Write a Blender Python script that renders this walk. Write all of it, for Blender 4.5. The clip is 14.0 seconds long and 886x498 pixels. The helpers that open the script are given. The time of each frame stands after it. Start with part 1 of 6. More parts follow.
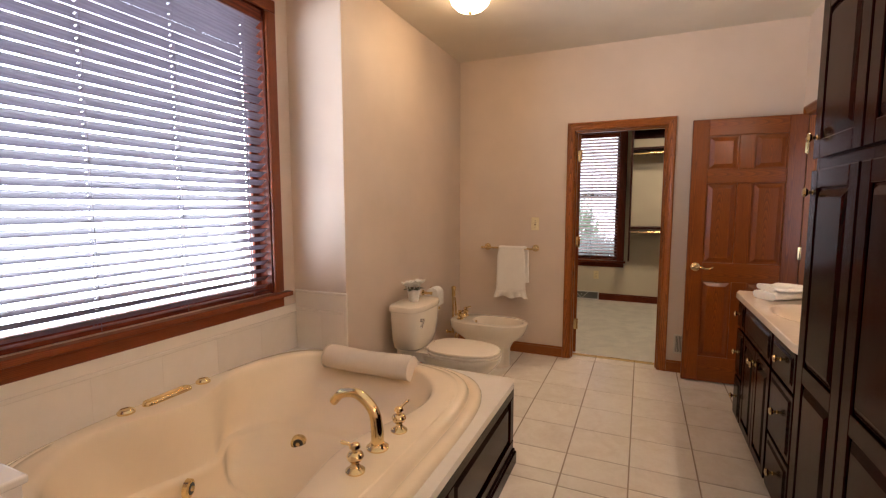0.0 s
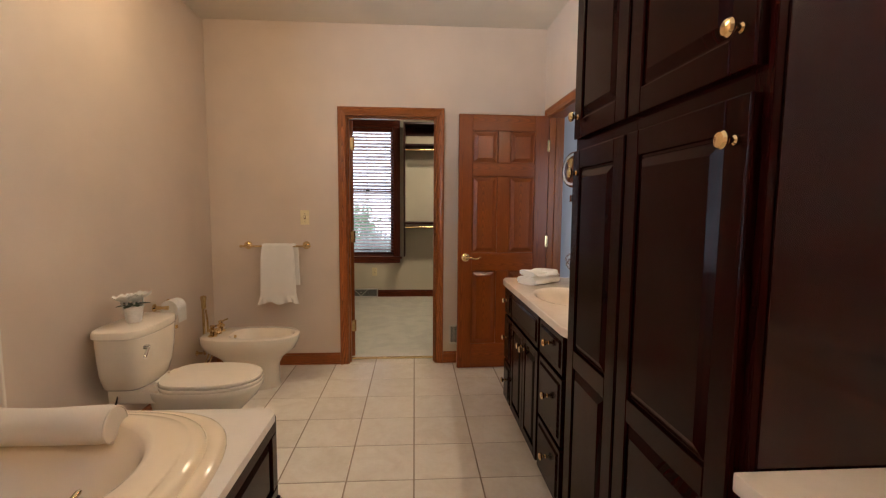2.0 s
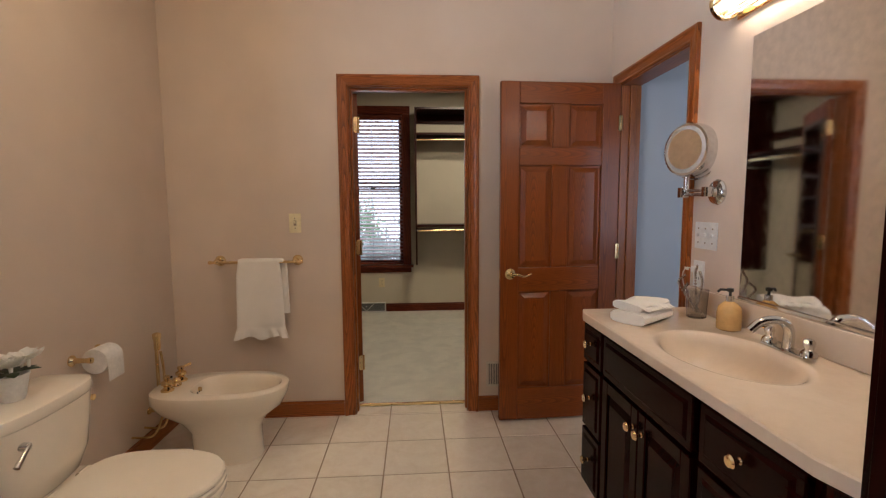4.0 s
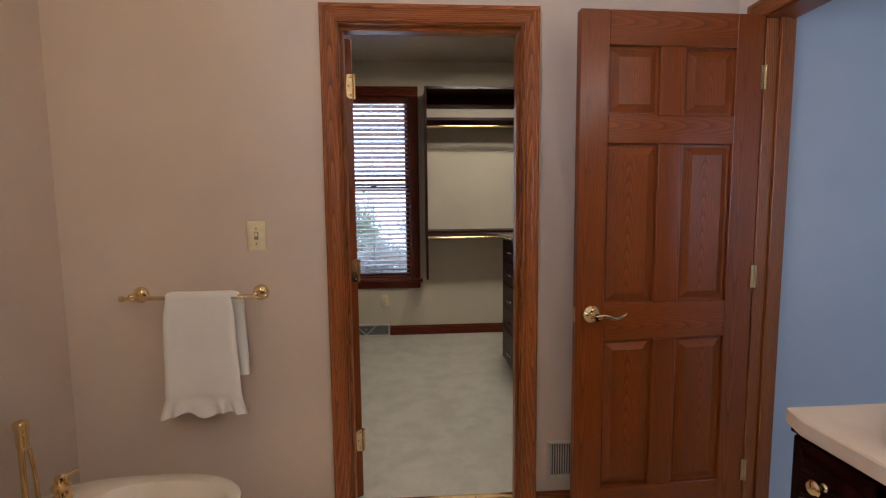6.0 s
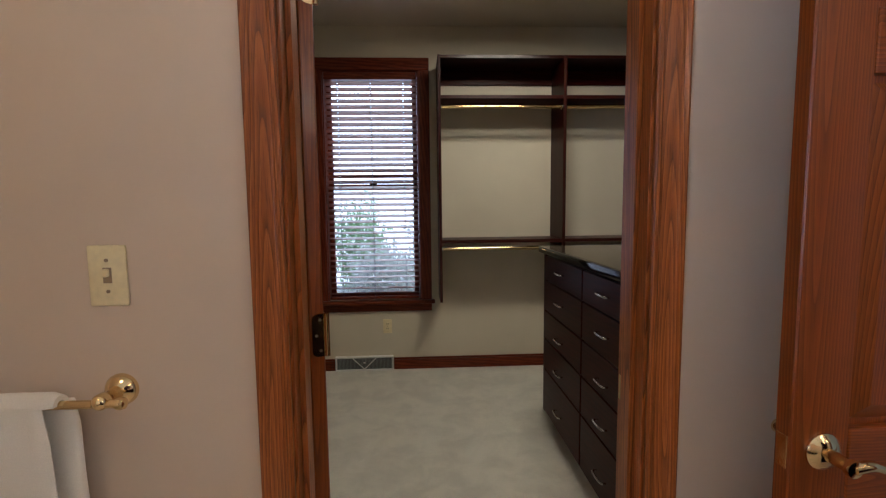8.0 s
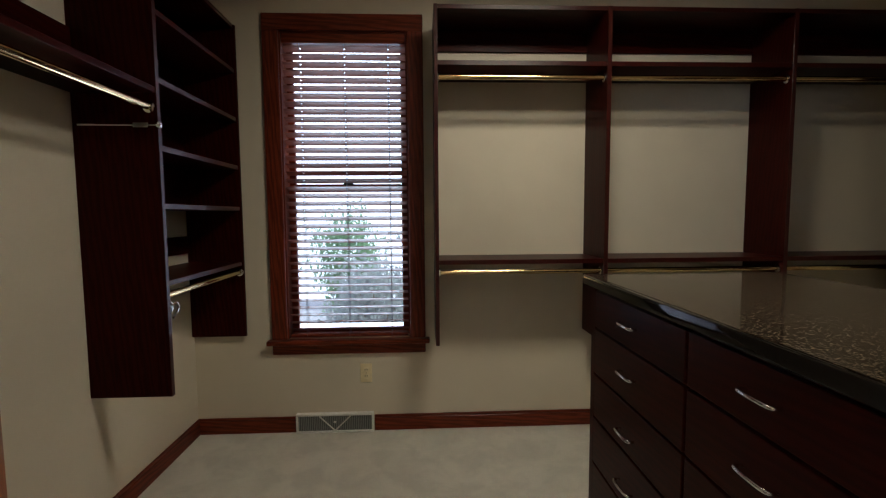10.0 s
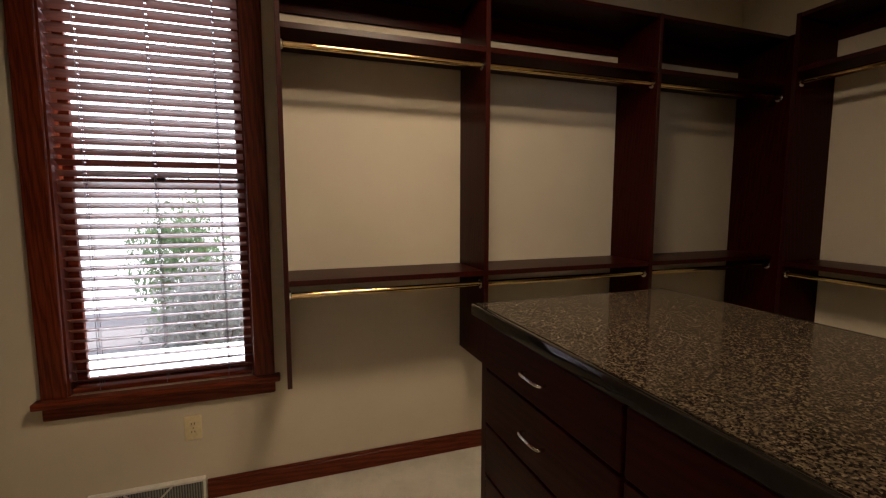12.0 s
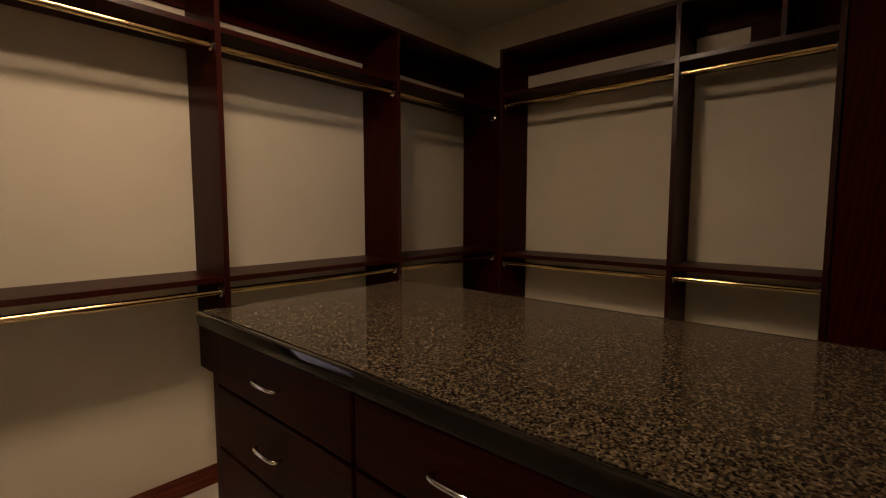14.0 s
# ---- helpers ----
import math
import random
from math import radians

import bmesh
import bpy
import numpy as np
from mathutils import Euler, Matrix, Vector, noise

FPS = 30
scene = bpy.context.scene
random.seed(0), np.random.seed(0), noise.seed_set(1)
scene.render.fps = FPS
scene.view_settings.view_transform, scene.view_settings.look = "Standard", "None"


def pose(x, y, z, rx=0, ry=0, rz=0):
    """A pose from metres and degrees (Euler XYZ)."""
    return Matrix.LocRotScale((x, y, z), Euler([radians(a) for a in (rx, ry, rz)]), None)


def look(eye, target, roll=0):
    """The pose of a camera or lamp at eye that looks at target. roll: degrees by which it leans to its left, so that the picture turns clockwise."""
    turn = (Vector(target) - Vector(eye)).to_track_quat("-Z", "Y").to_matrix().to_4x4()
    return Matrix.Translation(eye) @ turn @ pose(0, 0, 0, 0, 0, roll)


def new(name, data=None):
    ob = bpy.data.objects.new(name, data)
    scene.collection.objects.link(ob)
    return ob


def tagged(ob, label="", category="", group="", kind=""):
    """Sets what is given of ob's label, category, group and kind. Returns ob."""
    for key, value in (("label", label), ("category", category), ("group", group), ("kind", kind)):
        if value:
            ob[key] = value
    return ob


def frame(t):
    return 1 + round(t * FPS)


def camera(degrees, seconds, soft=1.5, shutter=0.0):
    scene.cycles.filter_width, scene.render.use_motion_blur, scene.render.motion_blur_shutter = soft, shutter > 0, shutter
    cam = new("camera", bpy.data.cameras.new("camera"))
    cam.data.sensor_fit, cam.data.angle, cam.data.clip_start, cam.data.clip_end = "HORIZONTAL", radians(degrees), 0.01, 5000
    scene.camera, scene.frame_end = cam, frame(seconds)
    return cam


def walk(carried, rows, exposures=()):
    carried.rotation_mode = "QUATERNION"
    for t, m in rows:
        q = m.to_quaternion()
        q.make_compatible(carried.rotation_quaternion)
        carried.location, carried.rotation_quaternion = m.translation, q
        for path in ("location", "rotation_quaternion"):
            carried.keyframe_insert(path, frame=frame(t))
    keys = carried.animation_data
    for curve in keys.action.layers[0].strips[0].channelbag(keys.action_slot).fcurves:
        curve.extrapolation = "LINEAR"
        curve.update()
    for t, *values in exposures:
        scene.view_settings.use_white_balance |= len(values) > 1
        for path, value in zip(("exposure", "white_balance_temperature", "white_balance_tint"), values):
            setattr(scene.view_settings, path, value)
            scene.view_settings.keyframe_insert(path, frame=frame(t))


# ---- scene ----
cam = camera(88.7, 14.0, soft=1.25)
PATH = [
    (0, (0.351, 1.941, 1.394), (-0.447, 3.764, 1.204), -0.0),
    (0.5, (0.32, 2.049, 1.385), (-0.083, 3.999, 1.192), -0.1),
    (1, (0.33, 2.143, 1.366), (0.22, 4.131, 1.172), -0.0),
    (1.5, (0.343, 2.226, 1.337), (0.405, 4.216, 1.152), 0.1),
    (2, (0.34, 2.366, 1.323), (0.466, 4.353, 1.137), 0.4),
    (2.5, (0.315, 2.576, 1.313), (0.444, 4.564, 1.131), 0.2),
    (3, (0.261, 2.811, 1.333), (0.389, 4.797, 1.137), 0.0),
    (5.5, (0.104, 4.036, 1.324), (0.227, 6.024, 1.144), -0.6),
    (6, (0.073, 4.281, 1.335), (0.201, 6.268, 1.15), -0.6),
    (6.5, (0.054, 4.515, 1.335), (0.179, 6.503, 1.153), -0.7),
    (7, (0.052, 4.754, 1.336), (0.169, 6.743, 1.163), -0.7),
    (7.5, (0.052, 4.982, 1.347), (0.153, 6.971, 1.162), -0.8),
    (10, (0.125, 6.155, 1.357), (0.213, 8.147, 1.205), -0.4),
    (10.5, (0.166, 6.323, 1.383), (0.268, 8.315, 1.231), -0.3),
    (11, (0.191, 6.473, 1.398), (0.378, 8.457, 1.236), -0.2),
    (11.5, (0.196, 6.548, 1.416), (0.587, 8.501, 1.236), -0.1),
    (12, (0.191, 6.595, 1.441), (0.859, 8.47, 1.237), -0.0),
    (12.5, (0.212, 6.593, 1.421), (1.107, 8.372, 1.236), -0.1),
    (13, (0.253, 6.605, 1.416), (1.398, 8.235, 1.238), 0.1),
    (13.5, (0.287, 6.613, 1.398), (1.649, 8.068, 1.234), 0.0),
    (14, (0.297, 6.586, 1.395), (1.781, 7.916, 1.227), 0.0),
]
walk(cam, [(t, look(eye, target, roll)) for t, eye, target, roll in PATH],
     [(0.0, 0.12, 6500, 18), (1.5, 0.10, 6200, 13), (3.0, 0.0, 6100, 11), (5.5, -0.03, 5400, 13), (7.5, -0.06, 5300, 10), (10.0, -0.14, 5400, 8), (12.0, -0.1, 6650, 20), (14.0, -0.2, 7050, 25)])

# ---- world, daylight and lamps ----
world = bpy.data.worlds.new("world")
scene.world = world
world.use_nodes = True
wn = world.node_tree
sky = wn.nodes.new("ShaderNodeTexSky")
sky.sky_type = "NISHITA"
sky.sun_disc = False
sky.sun_elevation = radians(40)
sky.sun_rotation = radians(85)
wn.links.new(sky.outputs["Color"], wn.nodes["Background"].inputs["Color"])
wn.nodes["Background"].inputs["Strength"].default_value = 0.14


def sun_lamp():
    d = bpy.data.lights.new("sun", "SUN")
    d.energy, d.angle, d.color = 5.0, radians(0.5), (1.0, 0.95, 0.88)
    o = new("sun", d)
    o.matrix_world = look((14, 8.2, 12), (0, 7, 0))


def area_lamp(name, eye, target, w, h, watts, color):
    d = bpy.data.lights.new(name, "AREA")
    d.shape, d.size, d.size_y, d.energy, d.color = "RECTANGLE", w, h, watts, color
    o = new(name, d)
    o.matrix_world = look(eye, target)
    return o


sun_lamp()
area_lamp("window_light_west", (-1.855, 3.27, 1.70), (0, 3.27, 1.70), 1.56, 1.66, 106, (0.78, 0.88, 1.0))
area_lamp("window_light_north", (-0.35, 10.1, 2.9), (-0.35, 8.9, 1.3), 1.6, 1.2, 20, (0.95, 0.97, 1.0))
area_lamp("window_light_ground", (-0.35, 10.2, -0.1), (-0.35, 8.9, 1.5), 1.8, 1.2, 38, (0.86, 0.93, 1.0))
area_lamp("window_light_hall", (2.9, 2.75, 1.4), (2.9, 6.0, 0.5), 1.4, 1.3, 16, (0.79, 0.87, 1.0))
DOME_BATH, DOME_CLOSET, BULB = 25.0, 47.0, 56.0

# ---- materials ----


def nodes_of(name):
    m = bpy.data.materials.new(name)
    m.use_nodes = True
    nt = m.node_tree
    return m, nt, nt.nodes["Principled BSDF"]


def coords(nt, scale=(1, 1, 1), shift=False):
    tc = nt.nodes.new("ShaderNodeTexCoord")
    mp = nt.nodes.new("ShaderNodeMapping")
    mp.inputs["Scale"].default_value = scale
    nt.links.new(tc.outputs["Object"], mp.inputs["Vector"])
    if shift:
        oi = nt.nodes.new("ShaderNodeObjectInfo")
        mu = nt.nodes.new("ShaderNodeMath")
        mu.operation = "MULTIPLY"
        mu.inputs[1].default_value = 7.3
        nt.links.new(oi.outputs["Random"], mu.inputs[0])
        cb = nt.nodes.new("ShaderNodeCombineXYZ")
        for i in range(3):
            nt.links.new(mu.outputs[0], cb.inputs[i])
        nt.links.new(cb.outputs[0], mp.inputs["Location"])
    return mp.outputs["Vector"]


def noise_tex(nt, vec, scale, detail=4.0, rough=0.55, distort=0.0):
    n = nt.nodes.new("ShaderNodeTexNoise")
    n.inputs["Scale"].default_value = scale
    n.inputs["Detail"].default_value = detail
    n.inputs["Roughness"].default_value = rough
    n.inputs["Distortion"].default_value = distort
    nt.links.new(vec, n.inputs["Vector"])
    return n.outputs["Fac"]


def ramp(nt, fac, stops):
    r = nt.nodes.new("ShaderNodeValToRGB")
    el = r.color_ramp.elements
    while len(el) < len(stops):
        el.new(0.5)
    for e, (p, c) in zip(el, stops):
        e.position, e.color = p, (*c, 1)
    nt.links.new(fac, r.inputs["Fac"])
    return r.outputs["Color"]


def mix(nt, fac, a, b, how="MIX"):
    m = nt.nodes.new("ShaderNodeMix")
    m.data_type, m.blend_type = "RGBA", how
    for sock, v in ((m.inputs[0], fac), (m.inputs[6], a), (m.inputs[7], b)):
        if isinstance(v, (int, float)):
            sock.default_value = v
        elif isinstance(v, tuple):
            sock.default_value = (*v, 1)
        else:
            nt.links.new(v, sock)
    return m.outputs[2]


def bump(nt, bsdf, fac, strength, distance=0.002):
    b = nt.nodes.new("ShaderNodeBump")
    b.inputs["Strength"].default_value = strength
    b.inputs["Distance"].default_value = distance
    nt.links.new(fac, b.inputs["Height"])
    nt.links.new(b.outputs[0], bsdf.inputs["Normal"])


def rough_from(nt, bsdf, fac, lo, hi):
    mr = nt.nodes.new("ShaderNodeMapRange")
    mr.inputs["To Min"].default_value = lo
    mr.inputs["To Max"].default_value = hi
    nt.links.new(fac, mr.inputs["Value"])
    nt.links.new(mr.outputs[0], bsdf.inputs["Roughness"])


def shade(c, k):
    return tuple(min(1.0, v * k) for v in c)


def painted(name, c, rough=0.6, grain=180.0, strength=0.12, vary=0.06):
    m, nt, b = nodes_of(name)
    v = coords(nt)
    big = noise_tex(nt, v, 1.7, 3)
    nt.links.new(ramp(nt, big, [(0.3, shade(c, 1 - vary)), (0.7, shade(c, 1 + vary))]), b.inputs["Base Color"])
    fine = noise_tex(nt, v, grain, 3)
    rough_from(nt, b, big, rough - 0.06, rough + 0.06)
    bump(nt, b, fine, strength, 0.001)
    return m


def wood(name, dark, mid, light, grain="z", rings=False, rough=0.32, coat=0.25, pores=1.0, spec=0.5, ior=1.5):
    m, nt, b = nodes_of(name)
    k = {"x": (0.09, 1, 1), "y": (1, 0.09, 1), "z": (1, 1, 0.09)}[grain]
    v = coords(nt, k, shift=not rings)
    w = nt.nodes.new("ShaderNodeTexWave")
    if rings:
        w.wave_type, w.rings_direction = "RINGS", "SPHERICAL"
    else:
        w.wave_type, w.bands_direction = "BANDS", "DIAGONAL"
    w.inputs["Scale"].default_value = 24.0 if rings else 23.0
    w.inputs["Distortion"].default_value = 2.6 if rings else 6.0
    w.inputs["Detail"].default_value = 3.0
    w.inputs["Detail Scale"].default_value = 2.0
    nt.links.new(v, w.inputs["Vector"])
    k2 = {"x": (0.025, 1, 1), "y": (1, 0.025, 1), "z": (1, 1, 0.025)}[grain]
    v2 = coords(nt, k2, shift=True)
    pore = noise_tex(nt, v2, 260, 3, 0.7)
    tone = noise_tex(nt, v2, 14, 3)
    c1 = ramp(nt, w.outputs["Fac"], [(0.0, dark), (0.38, mid), (1.0, light)])
    c2 = mix(nt, 0.32, c1, ramp(nt, tone, [(0.25, dark), (0.7, light)]))
    po = ramp(nt, pore, [(0.38, (0.35, 0.35, 0.35)), (0.52, (1, 1, 1))])
    nt.links.new(mix(nt, 0.5 * pores, c2, po, "MULTIPLY"), b.inputs["Base Color"])
    rough_from(nt, b, pore if pores else tone, rough + 0.1 * max(pores, 0.4), rough - 0.05)
    b.inputs["Coat Weight"].default_value = coat
    b.inputs["Coat Roughness"].default_value = 0.18
    b.inputs["Specular IOR Level"].default_value = spec
    b.inputs["IOR"].default_value = ior
    if pores:
        bump(nt, b, pore, 0.10 * pores, 0.0005)
    return m


def oak(name, dark, mid, light, grain="z", gap=0.0042, tilt=5.0, offset=0.015, wander=0.004, pores=1.0, ior=1.38):
    """Flat-sawn oak: growth rings round an axis that leans out of the board, so that the grain runs in arches."""
    m, nt, b = nodes_of(name)
    tc = nt.nodes.new("ShaderNodeTexCoord")
    oi = nt.nodes.new("ShaderNodeObjectInfo")
    turn = nt.nodes.new("ShaderNodeMapping")
    turn.inputs["Rotation"].default_value = {"x": (0, radians(90), 0), "y": (radians(90), 0, 0), "z": (0, 0, 0)}[grain]
    nt.links.new(tc.outputs["Object"], turn.inputs["Vector"])
    away = nt.nodes.new("ShaderNodeCombineXYZ")
    for i, k in ((0, 0.05), (2, 0.8)):
        mu = nt.nodes.new("ShaderNodeMath")
        mu.operation = "MULTIPLY_ADD"
        mu.inputs[1].default_value, mu.inputs[2].default_value = k, -k / 2
        nt.links.new(oi.outputs["Random"], mu.inputs[0])
        nt.links.new(mu.outputs[0], away.inputs[i])
    nt.links.new(away.outputs[0], turn.inputs["Location"])
    long = nt.nodes.new("ShaderNodeMapping")
    long.inputs["Scale"].default_value = (9, 9, 1.3)
    nt.links.new(turn.outputs[0], long.inputs["Vector"])
    n = nt.nodes.new("ShaderNodeTexNoise")
    n.inputs["Scale"].default_value = 1.0
    n.inputs["Detail"].default_value = 2.0
    nt.links.new(long.outputs[0], n.inputs["Vector"])
    amp = nt.nodes.new("ShaderNodeVectorMath")
    amp.operation = "MULTIPLY_ADD"
    amp.inputs[1].default_value = (wander * 3,) * 3
    nt.links.new(n.outputs["Color"], amp.inputs[0])
    nt.links.new(turn.outputs[0], amp.inputs[2])
    lean = nt.nodes.new("ShaderNodeMapping")
    lean.inputs["Rotation"].default_value = (radians(tilt), 0, 0)
    lean.inputs["Location"].default_value = (-wander * 1.5, offset - wander * 1.5, 0)
    nt.links.new(amp.outputs[0], lean.inputs["Vector"])
    w = nt.nodes.new("ShaderNodeTexWave")
    w.wave_type, w.rings_direction, w.wave_profile = "RINGS", "Z", "SAW"
    w.inputs["Scale"].default_value = 0.314 / gap
    w.inputs["Distortion"].default_value = 0.0
    nt.links.new(lean.outputs[0], w.inputs["Vector"])
    fine = nt.nodes.new("ShaderNodeMapping")
    fine.inputs["Scale"].default_value = (1, 1, 0.03)
    nt.links.new(turn.outputs[0], fine.inputs["Vector"])
    pore = noise_tex(nt, fine.outputs[0], 420, 3, 0.7)
    tone = noise_tex(nt, fine.outputs[0], 16, 3)
    c1 = ramp(nt, w.outputs["Fac"], [(0.0, dark), (0.22, shade(mid, 0.8)), (0.5, mid), (0.92, light), (1.0, mid)])
    c2 = mix(nt, 0.35, c1, ramp(nt, tone, [(0.28, shade(mid, 0.7)), (0.7, light)]))
    po = ramp(nt, pore, [(0.36, (0.30, 0.26, 0.24)), (0.5, (1, 1, 1))])
    nt.links.new(mix(nt, 0.55 * pores, c2, po, "MULTIPLY"), b.inputs["Base Color"])
    rough_from(nt, b, pore, 0.44, 0.27)
    b.inputs["Coat Weight"].default_value = 0.2
    b.inputs["Coat Roughness"].default_value = 0.16
    b.inputs["IOR"].default_value = ior
    bump(nt, b, pore, 0.14 * pores, 0.0005)
    return m


def metal(name, c, rough=0.12):
    m, nt, b = nodes_of(name)
    b.inputs["Metallic"].default_value = 1.0
    v = coords(nt)
    n = noise_tex(nt, v, 35, 3)
    nt.links.new(ramp(nt, n, [(0.3, shade(c, 0.85)), (0.7, c)]), b.inputs["Base Color"])
    rough_from(nt, b, n, rough, rough + 0.1)
    return m


def ceramic(name, c, rough=0.08, vary=0.03):
    m, nt, b = nodes_of(name)
    v = coords(nt)
    n = noise_tex(nt, v, 5, 3)
    nt.links.new(ramp(nt, n, [(0.3, shade(c, 1 - vary)), (0.7, shade(c, 1 + vary))]), b.inputs["Base Color"])
    rough_from(nt, b, n, rough, rough + 0.06)
    b.inputs["Coat Weight"].default_value = 0.3
    b.inputs["Coat Roughness"].default_value = 0.05
    return m


def stone_tile(name, c, c2, rough=0.22, scale=6.0):
    m, nt, b = nodes_of(name)
    v = coords(nt, shift=True)
    n = noise_tex(nt, v, scale, 6, 0.6, 1.2)
    n2 = noise_tex(nt, v, scale * 7, 4)
    col = mix(nt, 0.35, ramp(nt, n, [(0.32, c2), (0.62, c)]), ramp(nt, n2, [(0.3, c2), (0.7, c)]))
    oi = nt.nodes.new("ShaderNodeObjectInfo")
    tint = ramp(nt, oi.outputs["Random"], [(0.0, (0.93, 0.93, 0.93)), (1.0, (1, 1, 1))])
    nt.links.new(mix(nt, 1.0, col, tint, "MULTIPLY"), b.inputs["Base Color"])
    rough_from(nt, b, n2, rough - 0.04, rough + 0.08)
    bump(nt, b, n2, 0.02, 0.001)
    return m


def granite():
    m, nt, b = nodes_of("granite")
    v = coords(nt)
    vo = nt.nodes.new("ShaderNodeTexVoronoi")
    vo.inputs["Scale"].default_value = 270
    nt.links.new(v, vo.inputs["Vector"])
    sep = nt.nodes.new("ShaderNodeSeparateColor")
    nt.links.new(vo.outputs["Color"], sep.inputs[0])
    speck = ramp(nt, sep.outputs[0], [(0.0, (0.010, 0.007, 0.005)), (0.35, (0.032, 0.023, 0.015)), (0.6, (0.066, 0.049, 0.031)), (0.82, (0.112, 0.084, 0.053)), (1.0, (0.18, 0.14, 0.095))])
    big = noise_tex(nt, v, 150, 4)
    nt.links.new(mix(nt, 0.6, speck, ramp(nt, big, [(0.4, (0.12, 0.11, 0.1)), (0.62, (1, 1, 1))]), "MULTIPLY"), b.inputs["Base Color"])
    b.inputs["Roughness"].default_value = 0.07
    b.inputs["IOR"].default_value = 1.15
    return m


def cloth(name, c, scale=420.0, nap=0.08):
    m, nt, b = nodes_of(name)
    v = coords(nt)
    n = noise_tex(nt, v, scale, 3, 0.7)
    n2 = noise_tex(nt, v, 11, 3)
    nt.links.new(mix(nt, 0.4, ramp(nt, n, [(0.3, shade(c, 0.86)), (0.7, c)]), ramp(nt, n2, [(0.3, shade(c, 0.93)), (0.7, c)])), b.inputs["Base Color"])
    b.inputs["Roughness"].default_value = 0.95
    bump(nt, b, n, nap, 0.001 + 0.004 * (nap > 0.1))
    return m


def carpet_mat():
    m, nt, b = nodes_of("carpet")
    v = coords(nt)
    n = noise_tex(nt, v, 300, 3, 0.8)
    n2 = noise_tex(nt, v, 6.0, 5, 0.6, 0.4)
    c = (0.68, 0.645, 0.54)
    nt.links.new(mix(nt, 0.5, ramp(nt, n, [(0.3, shade(c, 0.72)), (0.7, shade(c, 1.1))]), ramp(nt, n2, [(0.38, shade(c, 0.78)), (0.6, shade(c, 1.06))])), b.inputs["Base Color"])
    b.inputs["Roughness"].default_value = 1.0
    b.inputs["Sheen Weight"].default_value = 0.25
    bump(nt, b, n, 0.8, 0.004)
    return m


def glow(name, c, strength):
    m, nt, b = nodes_of(name)
    b.inputs["Base Color"].default_value = (*c, 1)
    b.inputs["Emission Color"].default_value = (*c, 1)
    b.inputs["Emission Strength"].default_value = strength
    b.inputs["Roughness"].default_value = 0.25
    return m


def glass_mat(name="glass", rough=0.0):
    m, nt, b = nodes_of(name)
    b.inputs["Transmission Weight"].default_value = 1.0
    b.inputs["Roughness"].default_value = rough
    b.inputs["IOR"].default_value = 1.45
    return m


def plain(name, c, rough=0.4, metallic=0.0):
    m, nt, b = nodes_of(name)
    v = coords(nt)
    n = noise_tex(nt, v, 60, 3)
    nt.links.new(ramp(nt, n, [(0.3, shade(c, 0.92)), (0.7, shade(c, 1.05))]), b.inputs["Base Color"])
    b.inputs["Roughness"].default_value = rough
    b.inputs["Metallic"].default_value = metallic
    return m


def leaf_mat(name, c):
    """Thin foliage: half of the light goes through the leaf."""
    m, nt, b = nodes_of(name)
    n = noise_tex(nt, coords(nt), 5, 3)
    col = ramp(nt, n, [(0.3, shade(c, 0.75)), (0.7, shade(c, 1.1))])
    nt.links.new(col, b.inputs["Base Color"])
    b.inputs["Roughness"].default_value = 0.5
    tr = nt.nodes.new("ShaderNodeBsdfTranslucent")
    nt.links.new(col, tr.inputs["Color"])
    ms = nt.nodes.new("ShaderNodeMixShader")
    ms.inputs[0].default_value = 0.5
    nt.links.new(b.outputs[0], ms.inputs[1])
    nt.links.new(tr.outputs[0], ms.inputs[2])
    nt.links.new(ms.outputs[0], nt.nodes["Material Output"].inputs["Surface"])
    return m


M_WALL = painted("wall_paint", (0.68, 0.55, 0.437), 0.55)
M_WALLC = painted("closet_paint", (0.65, 0.585, 0.46), 0.6)
M_HALL = painted("hall_paint", (0.53, 0.545, 0.57), 0.6)
M_CEIL = painted("ceiling_paint", (0.70, 0.63, 0.52), 0.8, 60, 0.5)
OAK = ((0.045, 0.008, 0.002), (0.285, 0.076, 0.012), (0.46, 0.142, 0.029))
M_OAK = {g: oak("oak_" + g, *OAK, grain=g, gap=0.0062, tilt=2.4, offset=0.010, wander=0.008) for g in "xyz"}
LEAF = ((0.12, 0.022, 0.003), (0.230, 0.051, 0.005), (0.30, 0.074, 0.008))
M_OAKL = {g: oak("oak_leaf_" + g, *LEAF, grain=g, gap=0.0055, tilt=1.2, offset=0.09, wander=0.003, pores=0.6) for g in "xyz"}
M_OAKW = {g: oak("window_oak_" + g, (0.10, 0.017, 0.004), (0.21, 0.043, 0.010), (0.28, 0.064, 0.016), grain=g, gap=0.0062, tilt=2.0, offset=0.03, wander=0.006, pores=0.7) for g in "yz"}
M_OAKP = oak("oak_panel", (0.085, 0.014, 0.002), LEAF[1], LEAF[2], gap=0.0044, tilt=4.0, offset=0.03, wander=0.003, pores=0.8)
CHERRY = ((0.007, 0.0006, 0.0004), (0.011, 0.0010, 0.0006), (0.016, 0.0016, 0.0009))
M_DARK = {g: wood("cherry_" + g, *CHERRY, grain=g, rough=0.20, coat=0.0, pores=0.0, spec=0.5, ior=1.17) for g in "xyz"}
M_GLOSSY = wood("cherry_gloss", (0.012, 0.0012, 0.0008), (0.014, 0.0015, 0.0010), (0.017, 0.0019, 0.0012), grain="z", rough=0.17, coat=0.0, pores=0.0, spec=0.5, ior=1.38)
